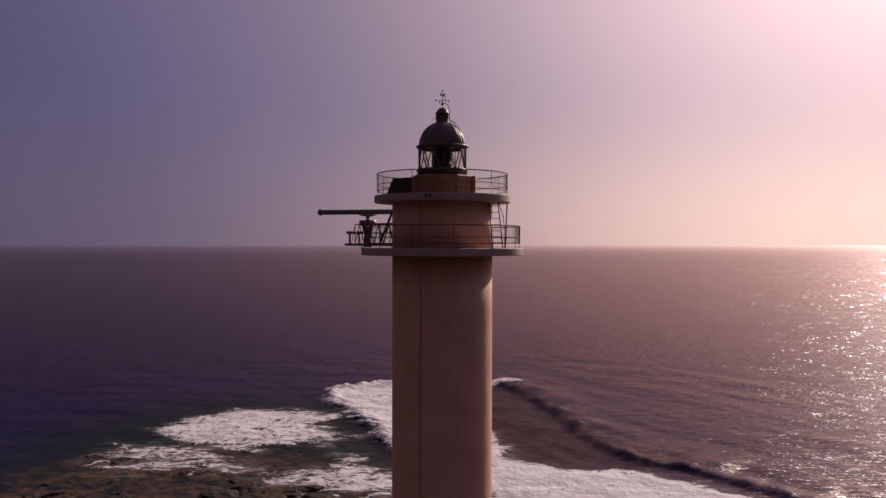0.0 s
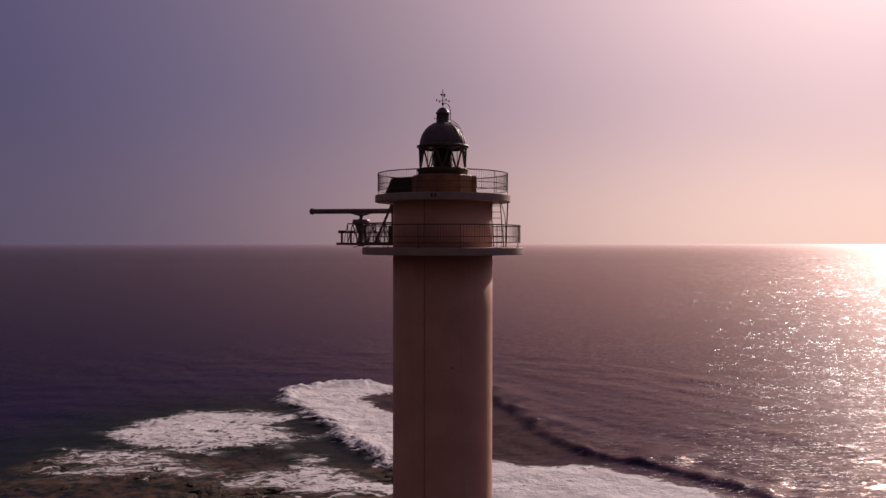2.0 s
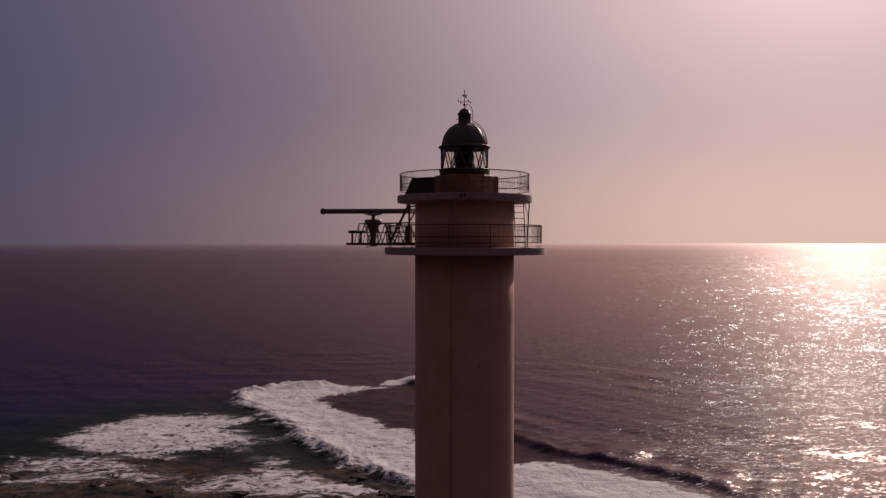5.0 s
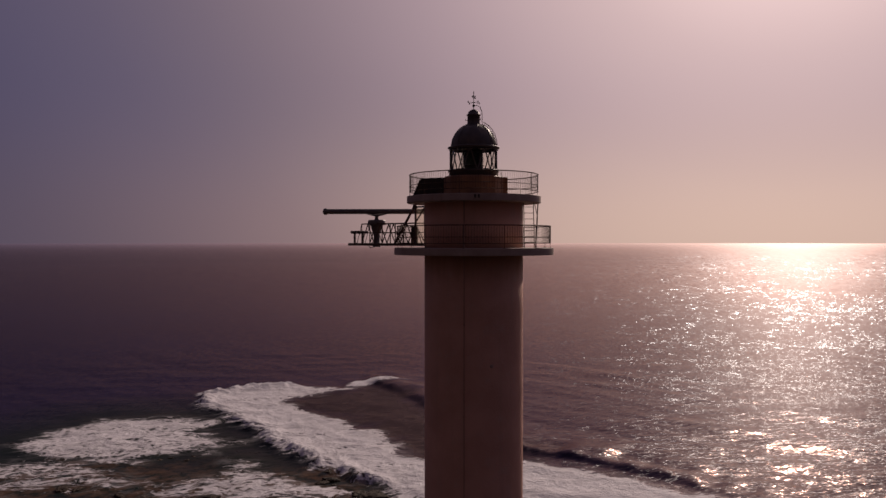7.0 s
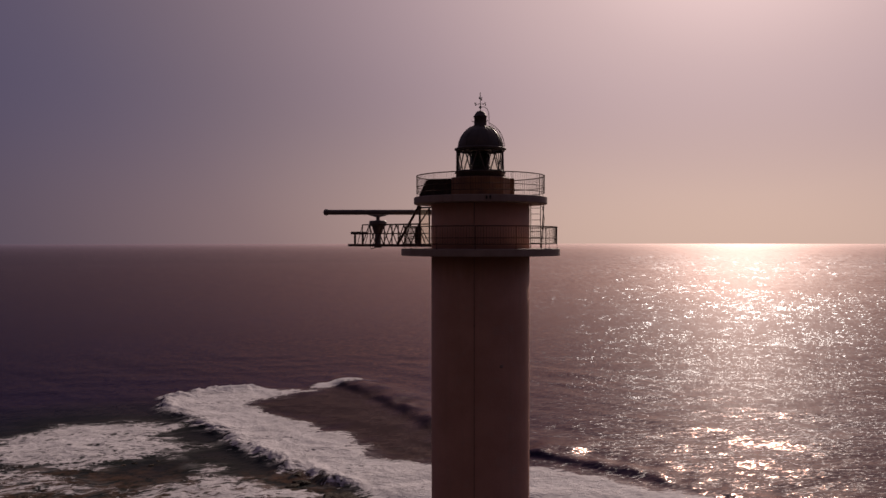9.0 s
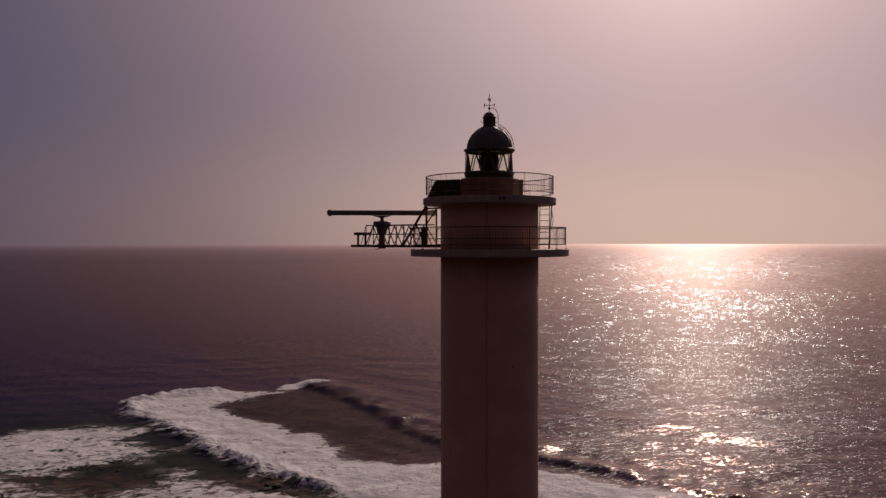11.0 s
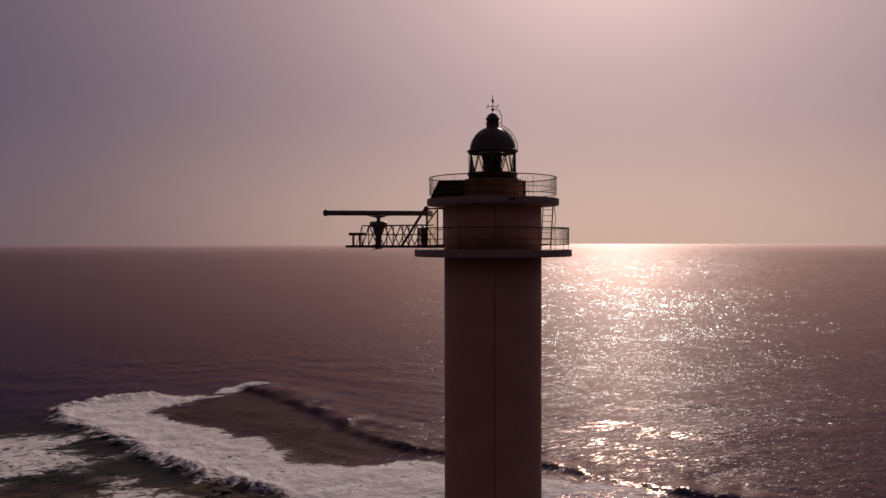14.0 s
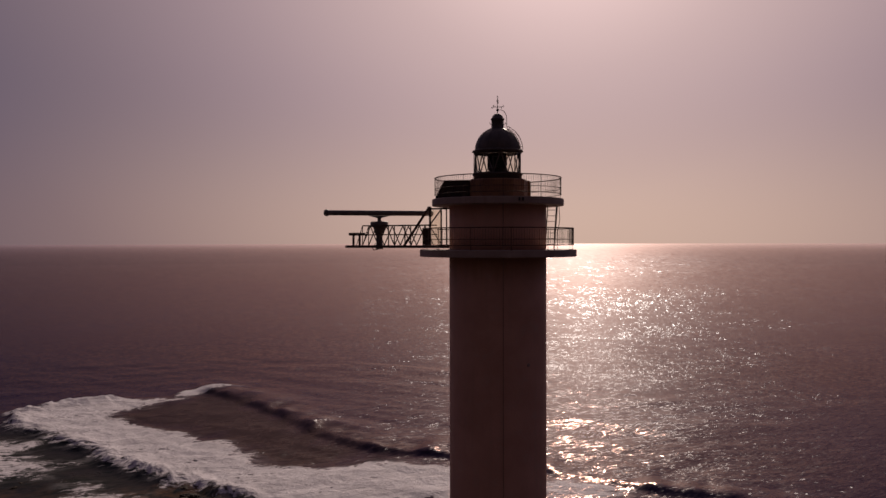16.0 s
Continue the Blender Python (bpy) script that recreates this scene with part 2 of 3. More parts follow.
    for scale, amount, stretch in ((0.03, 0.24, (0.5, 1.4, 1)), (0.12, 0.24, (0.5, 1.5, 1)), (0.6, 0.80, (0.5, 1.5, 1)), (2.3, 1.20, (0.5, 1.5, 1)), (3.4, 0.78, None), (1.3, 0.74, None), (0.36, 0.42, None), (0.07, 0.20, None)):
        tex = k.nodes.new("ShaderNodeTexNoise")
        tex.inputs["Scale"].default_value, tex.inputs["Detail"].default_value = scale, (0.6 if stretch is None else 1.5)
        if stretch is None:
            k.link(offshore.outputs[0], tex.inputs["Vector"])
        else:
            mp = k.nodes.new("ShaderNodeMapping")
            mp.inputs["Scale"].default_value, mp.inputs["Rotation"].default_value = stretch, (0, 0, radians(-12))
            k.link(k.geo.outputs["Position"], mp.inputs[0])
            k.link(mp.outputs[0], tex.inputs["Vector"])
        slope = vec("MULTIPLY", vec("SUBTRACT", tex.outputs["Color"], (0.5, 0.5, 0.5)).outputs[0], (amount, amount * 0.85, 0))
        weighed = vec("SCALE", slope.outputs[0])
        k.link(size_off if stretch is None else size_in, weighed.inputs["Scale"])
        lean = weighed.outputs[0] if lean is None else vec("ADD", lean, weighed.outputs[0]).outputs[0]
        if scale > 0.5:
            fine = weighed.outputs[0] if fine is None else vec("ADD", fine, weighed.outputs[0]).outputs[0]
    unit = vec("NORMALIZE", vec("ADD", k.geo.outputs["Normal"], lean).outputs[0]).outputs[0]
    body, shine, fres = k.nodes.new("ShaderNodeBsdfDiffuse"), k.nodes.new("ShaderNodeBsdfGlossy"), k.nodes.new("ShaderNodeFresnel")
    sheen, haze_mirror = k.nodes.new("ShaderNodeBsdfGlossy"), k.nodes.new("ShaderNodeBsdfGlossy")
    veil, gleam = k.nodes.new("ShaderNodeBsdfGlossy"), k.nodes.new("ShaderNodeAddShader")
    gloss, more = k.nodes.new("ShaderNodeAddShader"), k.nodes.new("ShaderNodeAddShader")
    k.link(deep, body.inputs["Color"])
    # glint strength and cool tint set by distance, shaping the sun's path
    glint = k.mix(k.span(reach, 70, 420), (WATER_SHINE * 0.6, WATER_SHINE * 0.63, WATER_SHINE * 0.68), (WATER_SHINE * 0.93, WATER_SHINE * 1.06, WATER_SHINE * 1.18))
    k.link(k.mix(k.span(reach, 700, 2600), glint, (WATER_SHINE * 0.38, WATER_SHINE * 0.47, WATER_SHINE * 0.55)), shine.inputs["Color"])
    k.link(k.span(reach, 120, 1500, 0.215, 0.28), shine.inputs["Roughness"])
    # ripples too small to tell apart blur the sky; reflection rising with distance stands in for horizon haze
    # sheen carries a warm haze tint, dimmed over shoal and sand
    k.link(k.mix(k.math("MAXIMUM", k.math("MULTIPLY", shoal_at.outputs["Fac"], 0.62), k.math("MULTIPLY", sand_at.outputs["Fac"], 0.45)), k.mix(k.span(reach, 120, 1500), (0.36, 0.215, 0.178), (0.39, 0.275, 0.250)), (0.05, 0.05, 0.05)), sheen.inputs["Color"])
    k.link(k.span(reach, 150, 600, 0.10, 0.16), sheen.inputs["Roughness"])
    k.link(k.mix(k.math("POWER", k.span(reach, 400, 4700), 2.0), (0.0, 0.0, 0.0), (0.70, 0.68, 0.70)), haze_mirror.inputs["Color"])
    haze_mirror.inputs["Roughness"].default_value = 0.02
    fres.inputs["IOR"].default_value = 1.33
    k.link(unit, shine.inputs["Normal"])
    # seen along the surface, the crests hide the steepest slopes
    eased = vec("SCALE", vec("ADD", fine, vec("MULTIPLY", lean, (0.3, 0.3, 0)).outputs[0]).outputs[0])
    k.link(k.span(reach, 110, 330, 0.32, 0.06), eased.inputs["Scale"])
    calm = vec("NORMALIZE", vec("ADD", k.geo.outputs["Normal"], eased.outputs[0]).outputs[0]).outputs[0]
    k.link(calm, fres.inputs["Normal"])
    k.link(calm, body.inputs["Normal"])
    water, both = k.nodes.new("ShaderNodeMixShader"), k.nodes.new("ShaderNodeMixShader")
    k.link(fres.outputs[0], water.inputs[0])
    k.link(body.outputs[0], water.inputs[1])
    k.link(calm, sheen.inputs["Normal"])
    k.link(calm, haze_mirror.inputs["Normal"])
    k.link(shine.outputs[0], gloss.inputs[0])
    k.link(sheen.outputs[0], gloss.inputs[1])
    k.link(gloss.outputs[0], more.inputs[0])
    k.link(haze_mirror.outputs[0], more.inputs[1])
    # broad dim gloss adds the hazy glow between glints, weaker far out
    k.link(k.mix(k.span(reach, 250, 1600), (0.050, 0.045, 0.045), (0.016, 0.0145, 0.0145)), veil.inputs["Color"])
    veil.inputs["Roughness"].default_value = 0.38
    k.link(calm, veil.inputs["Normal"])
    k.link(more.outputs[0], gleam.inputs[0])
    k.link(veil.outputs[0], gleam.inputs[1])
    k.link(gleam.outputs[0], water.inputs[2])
    k.link(froth, both.inputs[0])
    k.link(water.outputs[0], both.inputs[1])
    k.link(k.bsdf.outputs[0], both.inputs[2])
    k.link(both.outputs[0], k.out.inputs[0])
    return k.m


M = {
    "paint": plaster_material(), "slab": slab_material(), "ochre": plinth_material(), "glass": glass_material(), "lens": lens_material(),
    "rail": metal_material("railing_paint", (0.060, 0.040, 0.034), (0.11, 0.058, 0.040), 0.75, 0.0),
    "dome": metal_material("dome_paint", (0.075, 0.060, 0.055), (0.12, 0.086, 0.072), 0.56, 0.1, 2.5),
    "dark": metal_material("dark_steel", (0.03, 0.025, 0.025), (0.07, 0.045, 0.035), 0.5, 0.4),
    "truss": metal_material("platform_steel", (0.07, 0.05, 0.045), (0.14, 0.075, 0.05), 0.55, 0.4),
    "radar": metal_material("radar_enamel", (0.10, 0.085, 0.085), (0.16, 0.13, 0.12), 0.4, 0.0, 3.0),
    "rust": metal_material("rusty_conduit", (0.36, 0.21, 0.16), (0.25, 0.14, 0.10), 0.75, 0.0),
    "box": metal_material("housing_paint", (0.035, 0.028, 0.026), (0.07, 0.045, 0.035), 0.5, 0.2),
    "rock": rock_material(), "sea": sea_material(), "sheet": sheet_material(),
}
for dull in ("rail", "box", "rock"):
    M[dull].node_tree.nodes["Principled BSDF"].inputs["Specular IOR Level"].default_value = 0.12


# ---- mesh helpers ----
def place(bm, name, mat, parent=None, label="", smooth=False):
    me = bpy.data.meshes.new(name)
    bm.normal_update()
    bm.to_mesh(me)
    bm.free()
    me.materials.append(M[mat])
    if smooth:
        for p in me.polygons:
            p.use_smooth = True
    ob = new(name, me)
    if parent is not None:
        ob.parent = parent
    if label:
        ob["label"] = label
    return ob


def part(name, bm, mat, parent, label="", smooth=False):
    return place(bm, name, mat, parent, label, smooth)


def again(ob, m, parent=None):
    """One more piece on the same mesh."""
    o = bpy.data.objects.new(ob.name, ob.data)
    scene.collection.objects.link(o)
    o.parent, o.matrix_basis = parent or ob.parent, m
    return o


def thing(name, label, category, m=None, group="", kind=""):
    e = new(name)
    e.empty_display_size = 0.3
    if m is not None:
        e.matrix_basis = m
    return tagged(e, label, category, group, kind)


def lathe(profile, n=96, bm=None):
    """Turns a closed outline of (radius, height) round z."""
    bm = bm or bmesh.new()
    rings = []
    for r, z in profile:
        if r < 1e-6:
            rings.append([bm.verts.new((0, 0, z))])
        else:
            rings.append([bm.verts.new((r * math.cos(2 * math.pi * i / n), r * math.sin(2 * math.pi * i / n), z)) for i in range(n)])
    for a, b in zip(rings, rings[1:]):
        for i in range(n):
            j = (i + 1) % n
            if len(a) == 1:
                bm.faces.new((a[0], b[j], b[i]))
            elif len(b) == 1:
                bm.faces.new((a[i], a[j], b[0]))
            else:
                bm.faces.new((a[i], a[j], b[j], b[i]))
    bmesh.ops.recalc_face_normals(bm, faces=bm.faces)
    return bm


def tube(points, r, n=8, bm=None):
    """A round bar along a line of points."""
    bm = bm or bmesh.new()
    pts = [Vector(p) for p in points]
    rings = []
    side = None
    for i, p in enumerate(pts):
        d = (pts[min(i + 1, len(pts) - 1)] - pts[max(i - 1, 0)]).normalized()
        if side is None:
            side = d.orthogonal().normalized()
        side = (side - d * side.dot(d)).normalized()
        up = d.cross(side)
        rings.append([bm.verts.new(p + r * (math.cos(2 * math.pi * k / n) * side + math.sin(2 * math.pi * k / n) * up)) for k in range(n)])
    for a, b in zip(rings, rings[1:]):
        for k in range(n):
            bm.faces.new((a[k], a[(k + 1) % n], b[(k + 1) % n], b[k]))
    bm.faces.new(rings[0][::-1])
    bm.faces.new(rings[-1])
    return bm


def beam(a, b, w, h, bm=None):
    """A bar of square section from a to b, w wide and h high, with eased edges."""
    bm = bm or bmesh.new()
    a, b = Vector(a), Vector(b)
    d = (b - a).normalized()
    s = d.cross(Vector((0, 0, 1)))
    s = s.normalized() if s.length > 1e-4 else Vector((1, 0, 0))
    u = s.cross(d)
    c = min(w, h) * 0.15
    outline = [(w / 2, h / 2 - c), (w / 2 - c, h / 2), (-w / 2 + c, h / 2), (-w / 2, h / 2 - c), (-w / 2, -h / 2 + c), (-w / 2 + c, -h / 2), (w / 2 - c, -h / 2), (w / 2, -h / 2 + c)]
    ra, rb = ([bm.verts.new(p + s * x + u * y) for x, y in outline] for p in (a, b))
    for k in range(8):
        bm.faces.new((ra[k], ra[(k + 1) % 8], rb[(k + 1) % 8], rb[k]))
    bm.faces.new(ra[::-1])
    bm.faces.new(rb)
    bmesh.ops.recalc_face_normals(bm, faces=bm.faces)
    return bm


def block(x0, x1, y0, y1, z0, z1, bevel=0.02, bm=None):
    bm = bm or bmesh.new()
    made = bmesh.ops.create_cube(bm, size=1, matrix=Matrix.Translation(((x0 + x1) / 2, (y0 + y1) / 2, (z0 + z1) / 2)) @ Matrix.Diagonal((x1 - x0, y1 - y0, z1 - z0, 1)))
    if bevel:
        edges = {e for v in made["verts"] for e in v.link_edges}
        bmesh.ops.bevel(bm, geom=list(edges), offset=bevel, segments=2, affect="EDGES")
    return bm


def at(phi, rho, z):
    """A point round the tower: phi degrees, 0 towards -y, growing towards +x."""
    return Vector((rho * math.sin(radians(phi)), -rho * math.cos(radians(phi)), z))


def arc(rho, z, a0, a1, step=4.0):
    n = max(2, int(abs(a1 - a0) / step) + 1)
    return [at(a0 + (a1 - a0) * i / (n - 1), rho, z) for i in range(n)]


E0 = EYE
LOW, HIGH = E0 - 0.30, E0 + 2.16     # tops of the two gallery slabs
RT = 2.38                            # shaft radius
ARM = -143.6                         # bearing of the radar platform

# ---- the sea ----
# outlines of the white water on the plan, with how dense it is and how far its rim frays
SURF = [
    (((9, 165), (-10, 173), (-21, 172), (-29, 163), (-28, 151), (-20, 136), (-14, 121), (-9, 107), (-3, 97), (2, 88), (7, 77), (24, 71), (50, 62), (60, 60), (54, 68), (46, 77), (40, 86),
       (31, 91), (17, 95), (13, 98), (11, 108), (8, 119), (2, 129), (-5, 141), (-9, 151), (-5, 158)), 1.0, 6.0),
    (((-59, 122), (-53, 132), (-46, 140), (-37, 141), (-30, 138), (-23, 133), (-27, 125), (-17, 115), (-21, 110), (-27, 111), (-33, 104), (-42, 108), (-50, 112)), 0.80, 8.0),
    (((-62, 112), (-48, 111), (-41, 106), (-35, 100), (-26, 94), (-28, 89), (-39, 90), (-60, 92)), 0.54, 9.0),
    (((-16, 105), (-12, 97), (-8, 89), (-1, 86), (5, 79), (-16, 79), (-27, 85), (-27, 90), (-20, 94)), 0.70, 8.0),
    (((8, 169), (10, 174), (20, 176), (25, 174), (16, 170)), 1.0, 3.0),
]
FRONT = ((-8, 172), (-20, 171), (-28, 162), (-27, 151), (-19, 135), (-13, 121), (-8, 107), (-2, 97), (4, 86))   # the rolling lip of the breaker
SWELL = ((16, 174), (21, 160), (26, 139), (29, 116), (34, 101), (44, 92), (51, 82), (57, 71), (64, 59), (76, 46))


LAGOON = ((-9, 151), (-4, 159), (9, 166), (16, 172), (24, 145), (29, 116), (34, 98), (17, 94), (12, 98), (11, 108), (8, 119), (2, 129), (-5, 141))   # sandy water behind the breaker
REEF = ((-70, 70), (-62, 102), (-45, 108), (-30, 104), (-22, 98), (-12, 97), (0, 95), (6, 88), (6, 70), (-20, 60))


def outline_distance(px, py, points):
    """Signed distance to a closed outline, negative inside."""
    d, inside = np.full(px.shape, 1e9), np.zeros(px.shape, bool)
    for (x0, y0), (x1, y1) in zip(points, points[1:] + points[:1]):
        d = np.minimum(d, capsule(px, py, x0, y0, x1, y1))
        cross = ((y0 > py) != (y1 > py)) & (px < (x1 - x0) * (py - y0) / (y1 - y0 + 1e-9) + x0)
        inside ^= cross
    return np.where(inside, -d, d)


def capsule(px, py, x0, y0, x1, y1):
    dx, dy = x1 - x0, y1 - y0
    s = np.clip(((px - x0) * dx + (py - y0) * dy) / (dx * dx + dy * dy + 1e-9), 0, 1)
    return np.hypot(px - x0 - s * dx, py - y0 - s * dy)


def build_sea():
    n, cx, cy = 900, 0.0, 120.0
    radii = [0.5 + 0.75 * i for i in range(150)]
    while radii[-1] < 4800:
        radii.append(min(radii[-1] * 1.09, 4800) if radii[-1] * 1.09 < 4700 else 4800)
    ang = np.arange(n) * 2 * math.pi / n
    R, A = np.meshgrid(np.array(radii), ang, indexing="ij")
    X, Y = cx + R * np.cos(A), cy + R * np.sin(A)
    rng = np.random.default_rng(4)
    wave = np.zeros_like(X)
    for _ in range(26):
        turn = radians(225) + rng.normal() * 0.5
        length = 3.5 * 9 ** rng.random()
        kx, ky = math.cos(turn) * 2 * math.pi / length, math.sin(turn) * 2 * math.pi / length
        wave += 0.0022 * length ** 0.8 * np.sin(kx * X + ky * Y + rng.random() * 6.28)
    wave *= np.clip(1 - (R - 90) / 120, 0, 1)
    foam, shoal = np.zeros_like(X), np.zeros_like(X)
    warp = 2.2 * np.sin(X * 0.31 + 1.7 * np.sin(Y * 0.23)) + 1.6 * np.sin(Y * 0.47 + 1.3 * np.sin(X * 0.37)) + 0.9 * np.sin(0.9 * X - 0.7 * Y)
    for i, (points, s, rim) in enumerate(SURF):
        d = outline_distance(X, Y, points) + warp * 0.4
        foam = np.maximum(foam, s * np.clip(0.55 - d / rim, 0, 1))
        if i in (1, 2, 3):          # quiet dark water over the inner reef
            shoal = np.maximum(shoal, np.clip(1.0 - d / 30, 0, 1))

    def along(line):
        d, side, run = np.full(X.shape, 1e9), np.zeros_like(X), np.zeros_like(X)
        for i, ((x0, y0), (x1, y1)) in enumerate(zip(line, line[1:])):
            e = capsule(X, Y, x0, y0, x1, y1)
            run = np.where(e < d, i / (len(line) - 1), run)
            side = np.where(e < d, ((x1 - x0) * (Y - y0) - (y1 - y0) * (X - x0)) / math.hypot(x1 - x0, y1 - y0), side)
            d = np.minimum(d, e)
        return d, side, run

    d, side, run = along(SWELL)
    d = d + warp * 0.12
    lift = (1.0 - 0.55 * run + 0.12 * warp) * np.exp(-(d / (5.2 + 3.2 * np.tanh(side / 2))) ** 2)   # steep towards the shore, long behind
    lip = np.exp(-(along(FRONT)[0] / 3.0) ** 2)
    boil = np.zeros_like(X)
    for i, j in np.argwhere(foam > 0.2):
        x, y = X[i, j], Y[i, j]
        boil[i, j] = (0.20 + 0.7 * lip[i, j]) * noise.noise((x * 0.28, y * 0.28, 0)) + (0.06 + 0.55 * lip[i, j]) * noise.noise((x * 0.75, y * 0.75, 5)) + 0.16 * lip[i, j] * noise.noise((x * 1.7, y * 1.7, 9))
    Z = wave + lift + foam * (0.4 + 0.9 * lip + boil)
    far = np.clip((np.hypot(X, Y) - 1200) / 3600, 0, 1.05)
    Z += 20.0 * far ** 1.3          # the sheet meets the sky at the height where the far horizon stands
    verts = np.stack([X, Y, Z], -1).reshape(-1, 3)
    m = len(radii)
    i, j = np.meshgrid(np.arange(m - 1), np.arange(n), indexing="ij")
    j2 = (j + 1) % n
    quads = np.stack([i * n + j, (i + 1) * n + j, (i + 1) * n + j2, i * n + j2], -1).reshape(-1, 4)
    me = bpy.data.meshes.new("water")
    me.from_pydata(verts.tolist(), [], quads.tolist() + [list(range(n))])
    me.polygons.foreach_set("use_smooth", [True] * len(me.polygons))
    for name, values in (("foam", foam), ("shoal", shoal), ("sand", 0.75 * np.clip(0.55 - (outline_distance(X, Y, LAGOON) + warp) / 13, 0, 1)), ("reef", np.clip(0.5 - (outline_distance(X, Y, REEF) + warp) / 8, 0, 1))):
        a = me.attributes.new(name, "FLOAT", "POINT")
        a.data.foreach_set("value", values.reshape(-1).astype(np.float32))
    me.materials.append(M["sea"])
    return tagged(new("water", me), "dark violet sea with sun glitter and white surf on a reef", "sea", kind="structure")


build_sea()


def build_ground():
    """The lava shore on which the tower stands."""
    xs, ys = np.linspace(-420, 420, 141), np.concatenate([np.linspace(-900, -60, 40), np.linspace(-55, 80, 50)])
    X, Y = np.meshgrid(xs, ys, indexing="ij")
    edge = 38 - 0.15 * X + 8 * np.sin(X * 0.05) + 5 * np.sin(X * 0.13 + 1)
    rise = np.clip((edge - Y) / 22, -0.35, 1)
    bumps = 0.5 * np.sin(X * 0.4 + 2 * np.sin(Y * 0.21)) + 0.4 * np.sin(Y * 0.53 + 1.5 * np.sin(X * 0.3))
    keep = np.clip((np.hypot(X, Y) - 6) / 10, 0, 1)
    Z = 5.0 * rise * (0.8 + 0.2 * rise) + bumps * 0.5 * keep
    Z = np.minimum(Z, 6.5)
    Z += np.where(rise <= -0.3, -1.5, 0)
    bm_v = np.stack([X, Y, Z], -1).reshape(-1, 3)
    a, b = X.shape
    i, j = np.meshgrid(np.arange(a - 1), np.arange(b - 1), indexing="ij")
    quads = np.stack([i * b + j, (i + 1) * b + j, (i + 1) * b + j + 1, i * b + j + 1], -1).reshape(-1, 4)
    me = bpy.data.meshes.new("ground")
    me.from_pydata(bm_v.tolist(), [], quads.tolist())
    me.materials.append(M["rock"])
    return tagged(new("ground", me), "dark lava rock shore under the lighthouse", "ground", kind="structure")


build_ground()


def build_rocks():
    rng = random.Random(7)
    spots = []
    for x0, x1, y0, y1, count, small, large in ((-64, -26, 84, 104, 12, 0.4, 1.2), (-62, -12, 76, 83, 16, 1.2, 2.8), (-6, 6, 80, 95, 14, 0.4, 1.3), (-47, -44, 109, 112, 4, 0.5, 1.1), (-32, -24, 104, 110, 6, 0.4, 0.8), (-20, 4, 72, 80, 8, 1.0, 2.2)):
        for _ in range(count):
            spots.append((rng.uniform(x0, x1), rng.uniform(y0, y1), rng.uniform(small, large) * 0.8))
    for x, y, s in spots:
        bm = bmesh.new()
        bmesh.ops.create_icosphere(bm, subdivisions=3, radius=1)
        shift = Vector((rng.uniform(-50, 50), rng.uniform(-50, 50), rng.uniform(-50, 50)))
        for v in bm.verts:
            k = 1 + 0.45 * noise.noise(v.co * 1.1 + shift) + 0.25 * noise.noise(v.co * 2.9 + shift) + 0.1 * noise.noise(v.co * 7 + shift)
            v.co = Vector((v.co.x * k * s * 1.5, v.co.y * k * s, v.co.z * k * s * 0.40))
        ob = place(bm, "reef_rock", "rock")
        ob.matrix_basis = pose(x, y, 0.05, 0, 0, rng.uniform(0, 360))
        tagged(ob, "wet black lava rock awash in white surf", "rock", "rocks of the reef")


build_rocks()

# ---- the tower ----
tower = thing("lighthouse_tower", "round pale salmon concrete lighthouse tower with two railed galleries", "lighthouse", pose(0, 0, 0))
part("shaft", lathe([(0, 3.0), (RT + 0.5, 3.0), (RT + 0.5, 6.0), (RT + 0.05, 6.3), (RT, 6.4)] + [(RT, 6.4 + (LOW - 0.34 - 6.4) * i / 12) for i in range(1, 13)] + [(0, LOW - 0.34)], 128), "paint", tower, "pale salmon paint with rusty runs", True)
part("upper_drum", lathe([(0, LOW + 0.001), (RT, LOW + 0.001), (RT, HIGH - 0.33), (0, HIGH - 0.33)], 128), "paint", tower, "", True)


def slab(name, r, top, thick):
    b = lathe([(0, top - thick), (r - 0.03, top - thick), (r, top - thick + 0.025), (r, top - 0.02), (r - 0.02, top), (0, top)], 128)
    return part(name, b, "slab", tower, "weathered concrete gallery slab")


slab("lower_gallery", 3.84, LOW, 0.34)
slab("upper_gallery", 3.23, HIGH, 0.33)
part("conduit", tube([at(-24.1, RT + 0.03, z) for z in (5.5, 12, 20, 28, LOW - 0.36)], 0.018, 8), "rust", tower, "rusty conductor running down the shaft")
part("conduit", tube([at(-24.1, RT + 0.03, LOW + 0.01), at(-24.1, RT + 0.03, HIGH - 0.33)], 0.026, 8), "rust", tower)
for i in range(7):
    z = 9 + 4.2 * i
    part("bracket", tube([at(-24.1, RT - 0.02, z), at(-24.1, RT + 0.07, z)], 0.04, 8), "rust", tower)
for phi in (-12.6, -9.6):
    part("scupper", lathe([(0, -0.10), (0.055, -0.10), (0.06, 0.0), (0.06, 0.10), (0.05, 0.11), (0, 0.10)], 16), "dark", tower, "dark drain spout").matrix_basis = Matrix.Translation(at(phi, 3.19, HIGH - 0.14)) @ pose(0, 0, 0, 0, 0, phi) @ pose(0, 0, 0, 90) @ Matrix.Diagonal((0.75, 1.5, 1, 1))
# thin raised disc added in place of a stain spot on the shaft
part("stain_disc", lathe([(0, 0), (0.08, 0), (0.08, 0.04), (0.06, 0.05), (0, 0.05)], 20), "slab", tower, "small round disc for a stain spot on the wall").matrix_basis = Matrix.Translation(at(6.5, RT - 0.01, E0 - 5.7)) @ pose(0, 0, 0, 0, 0, 6.5) @ pose(0, 0, 0, 90)


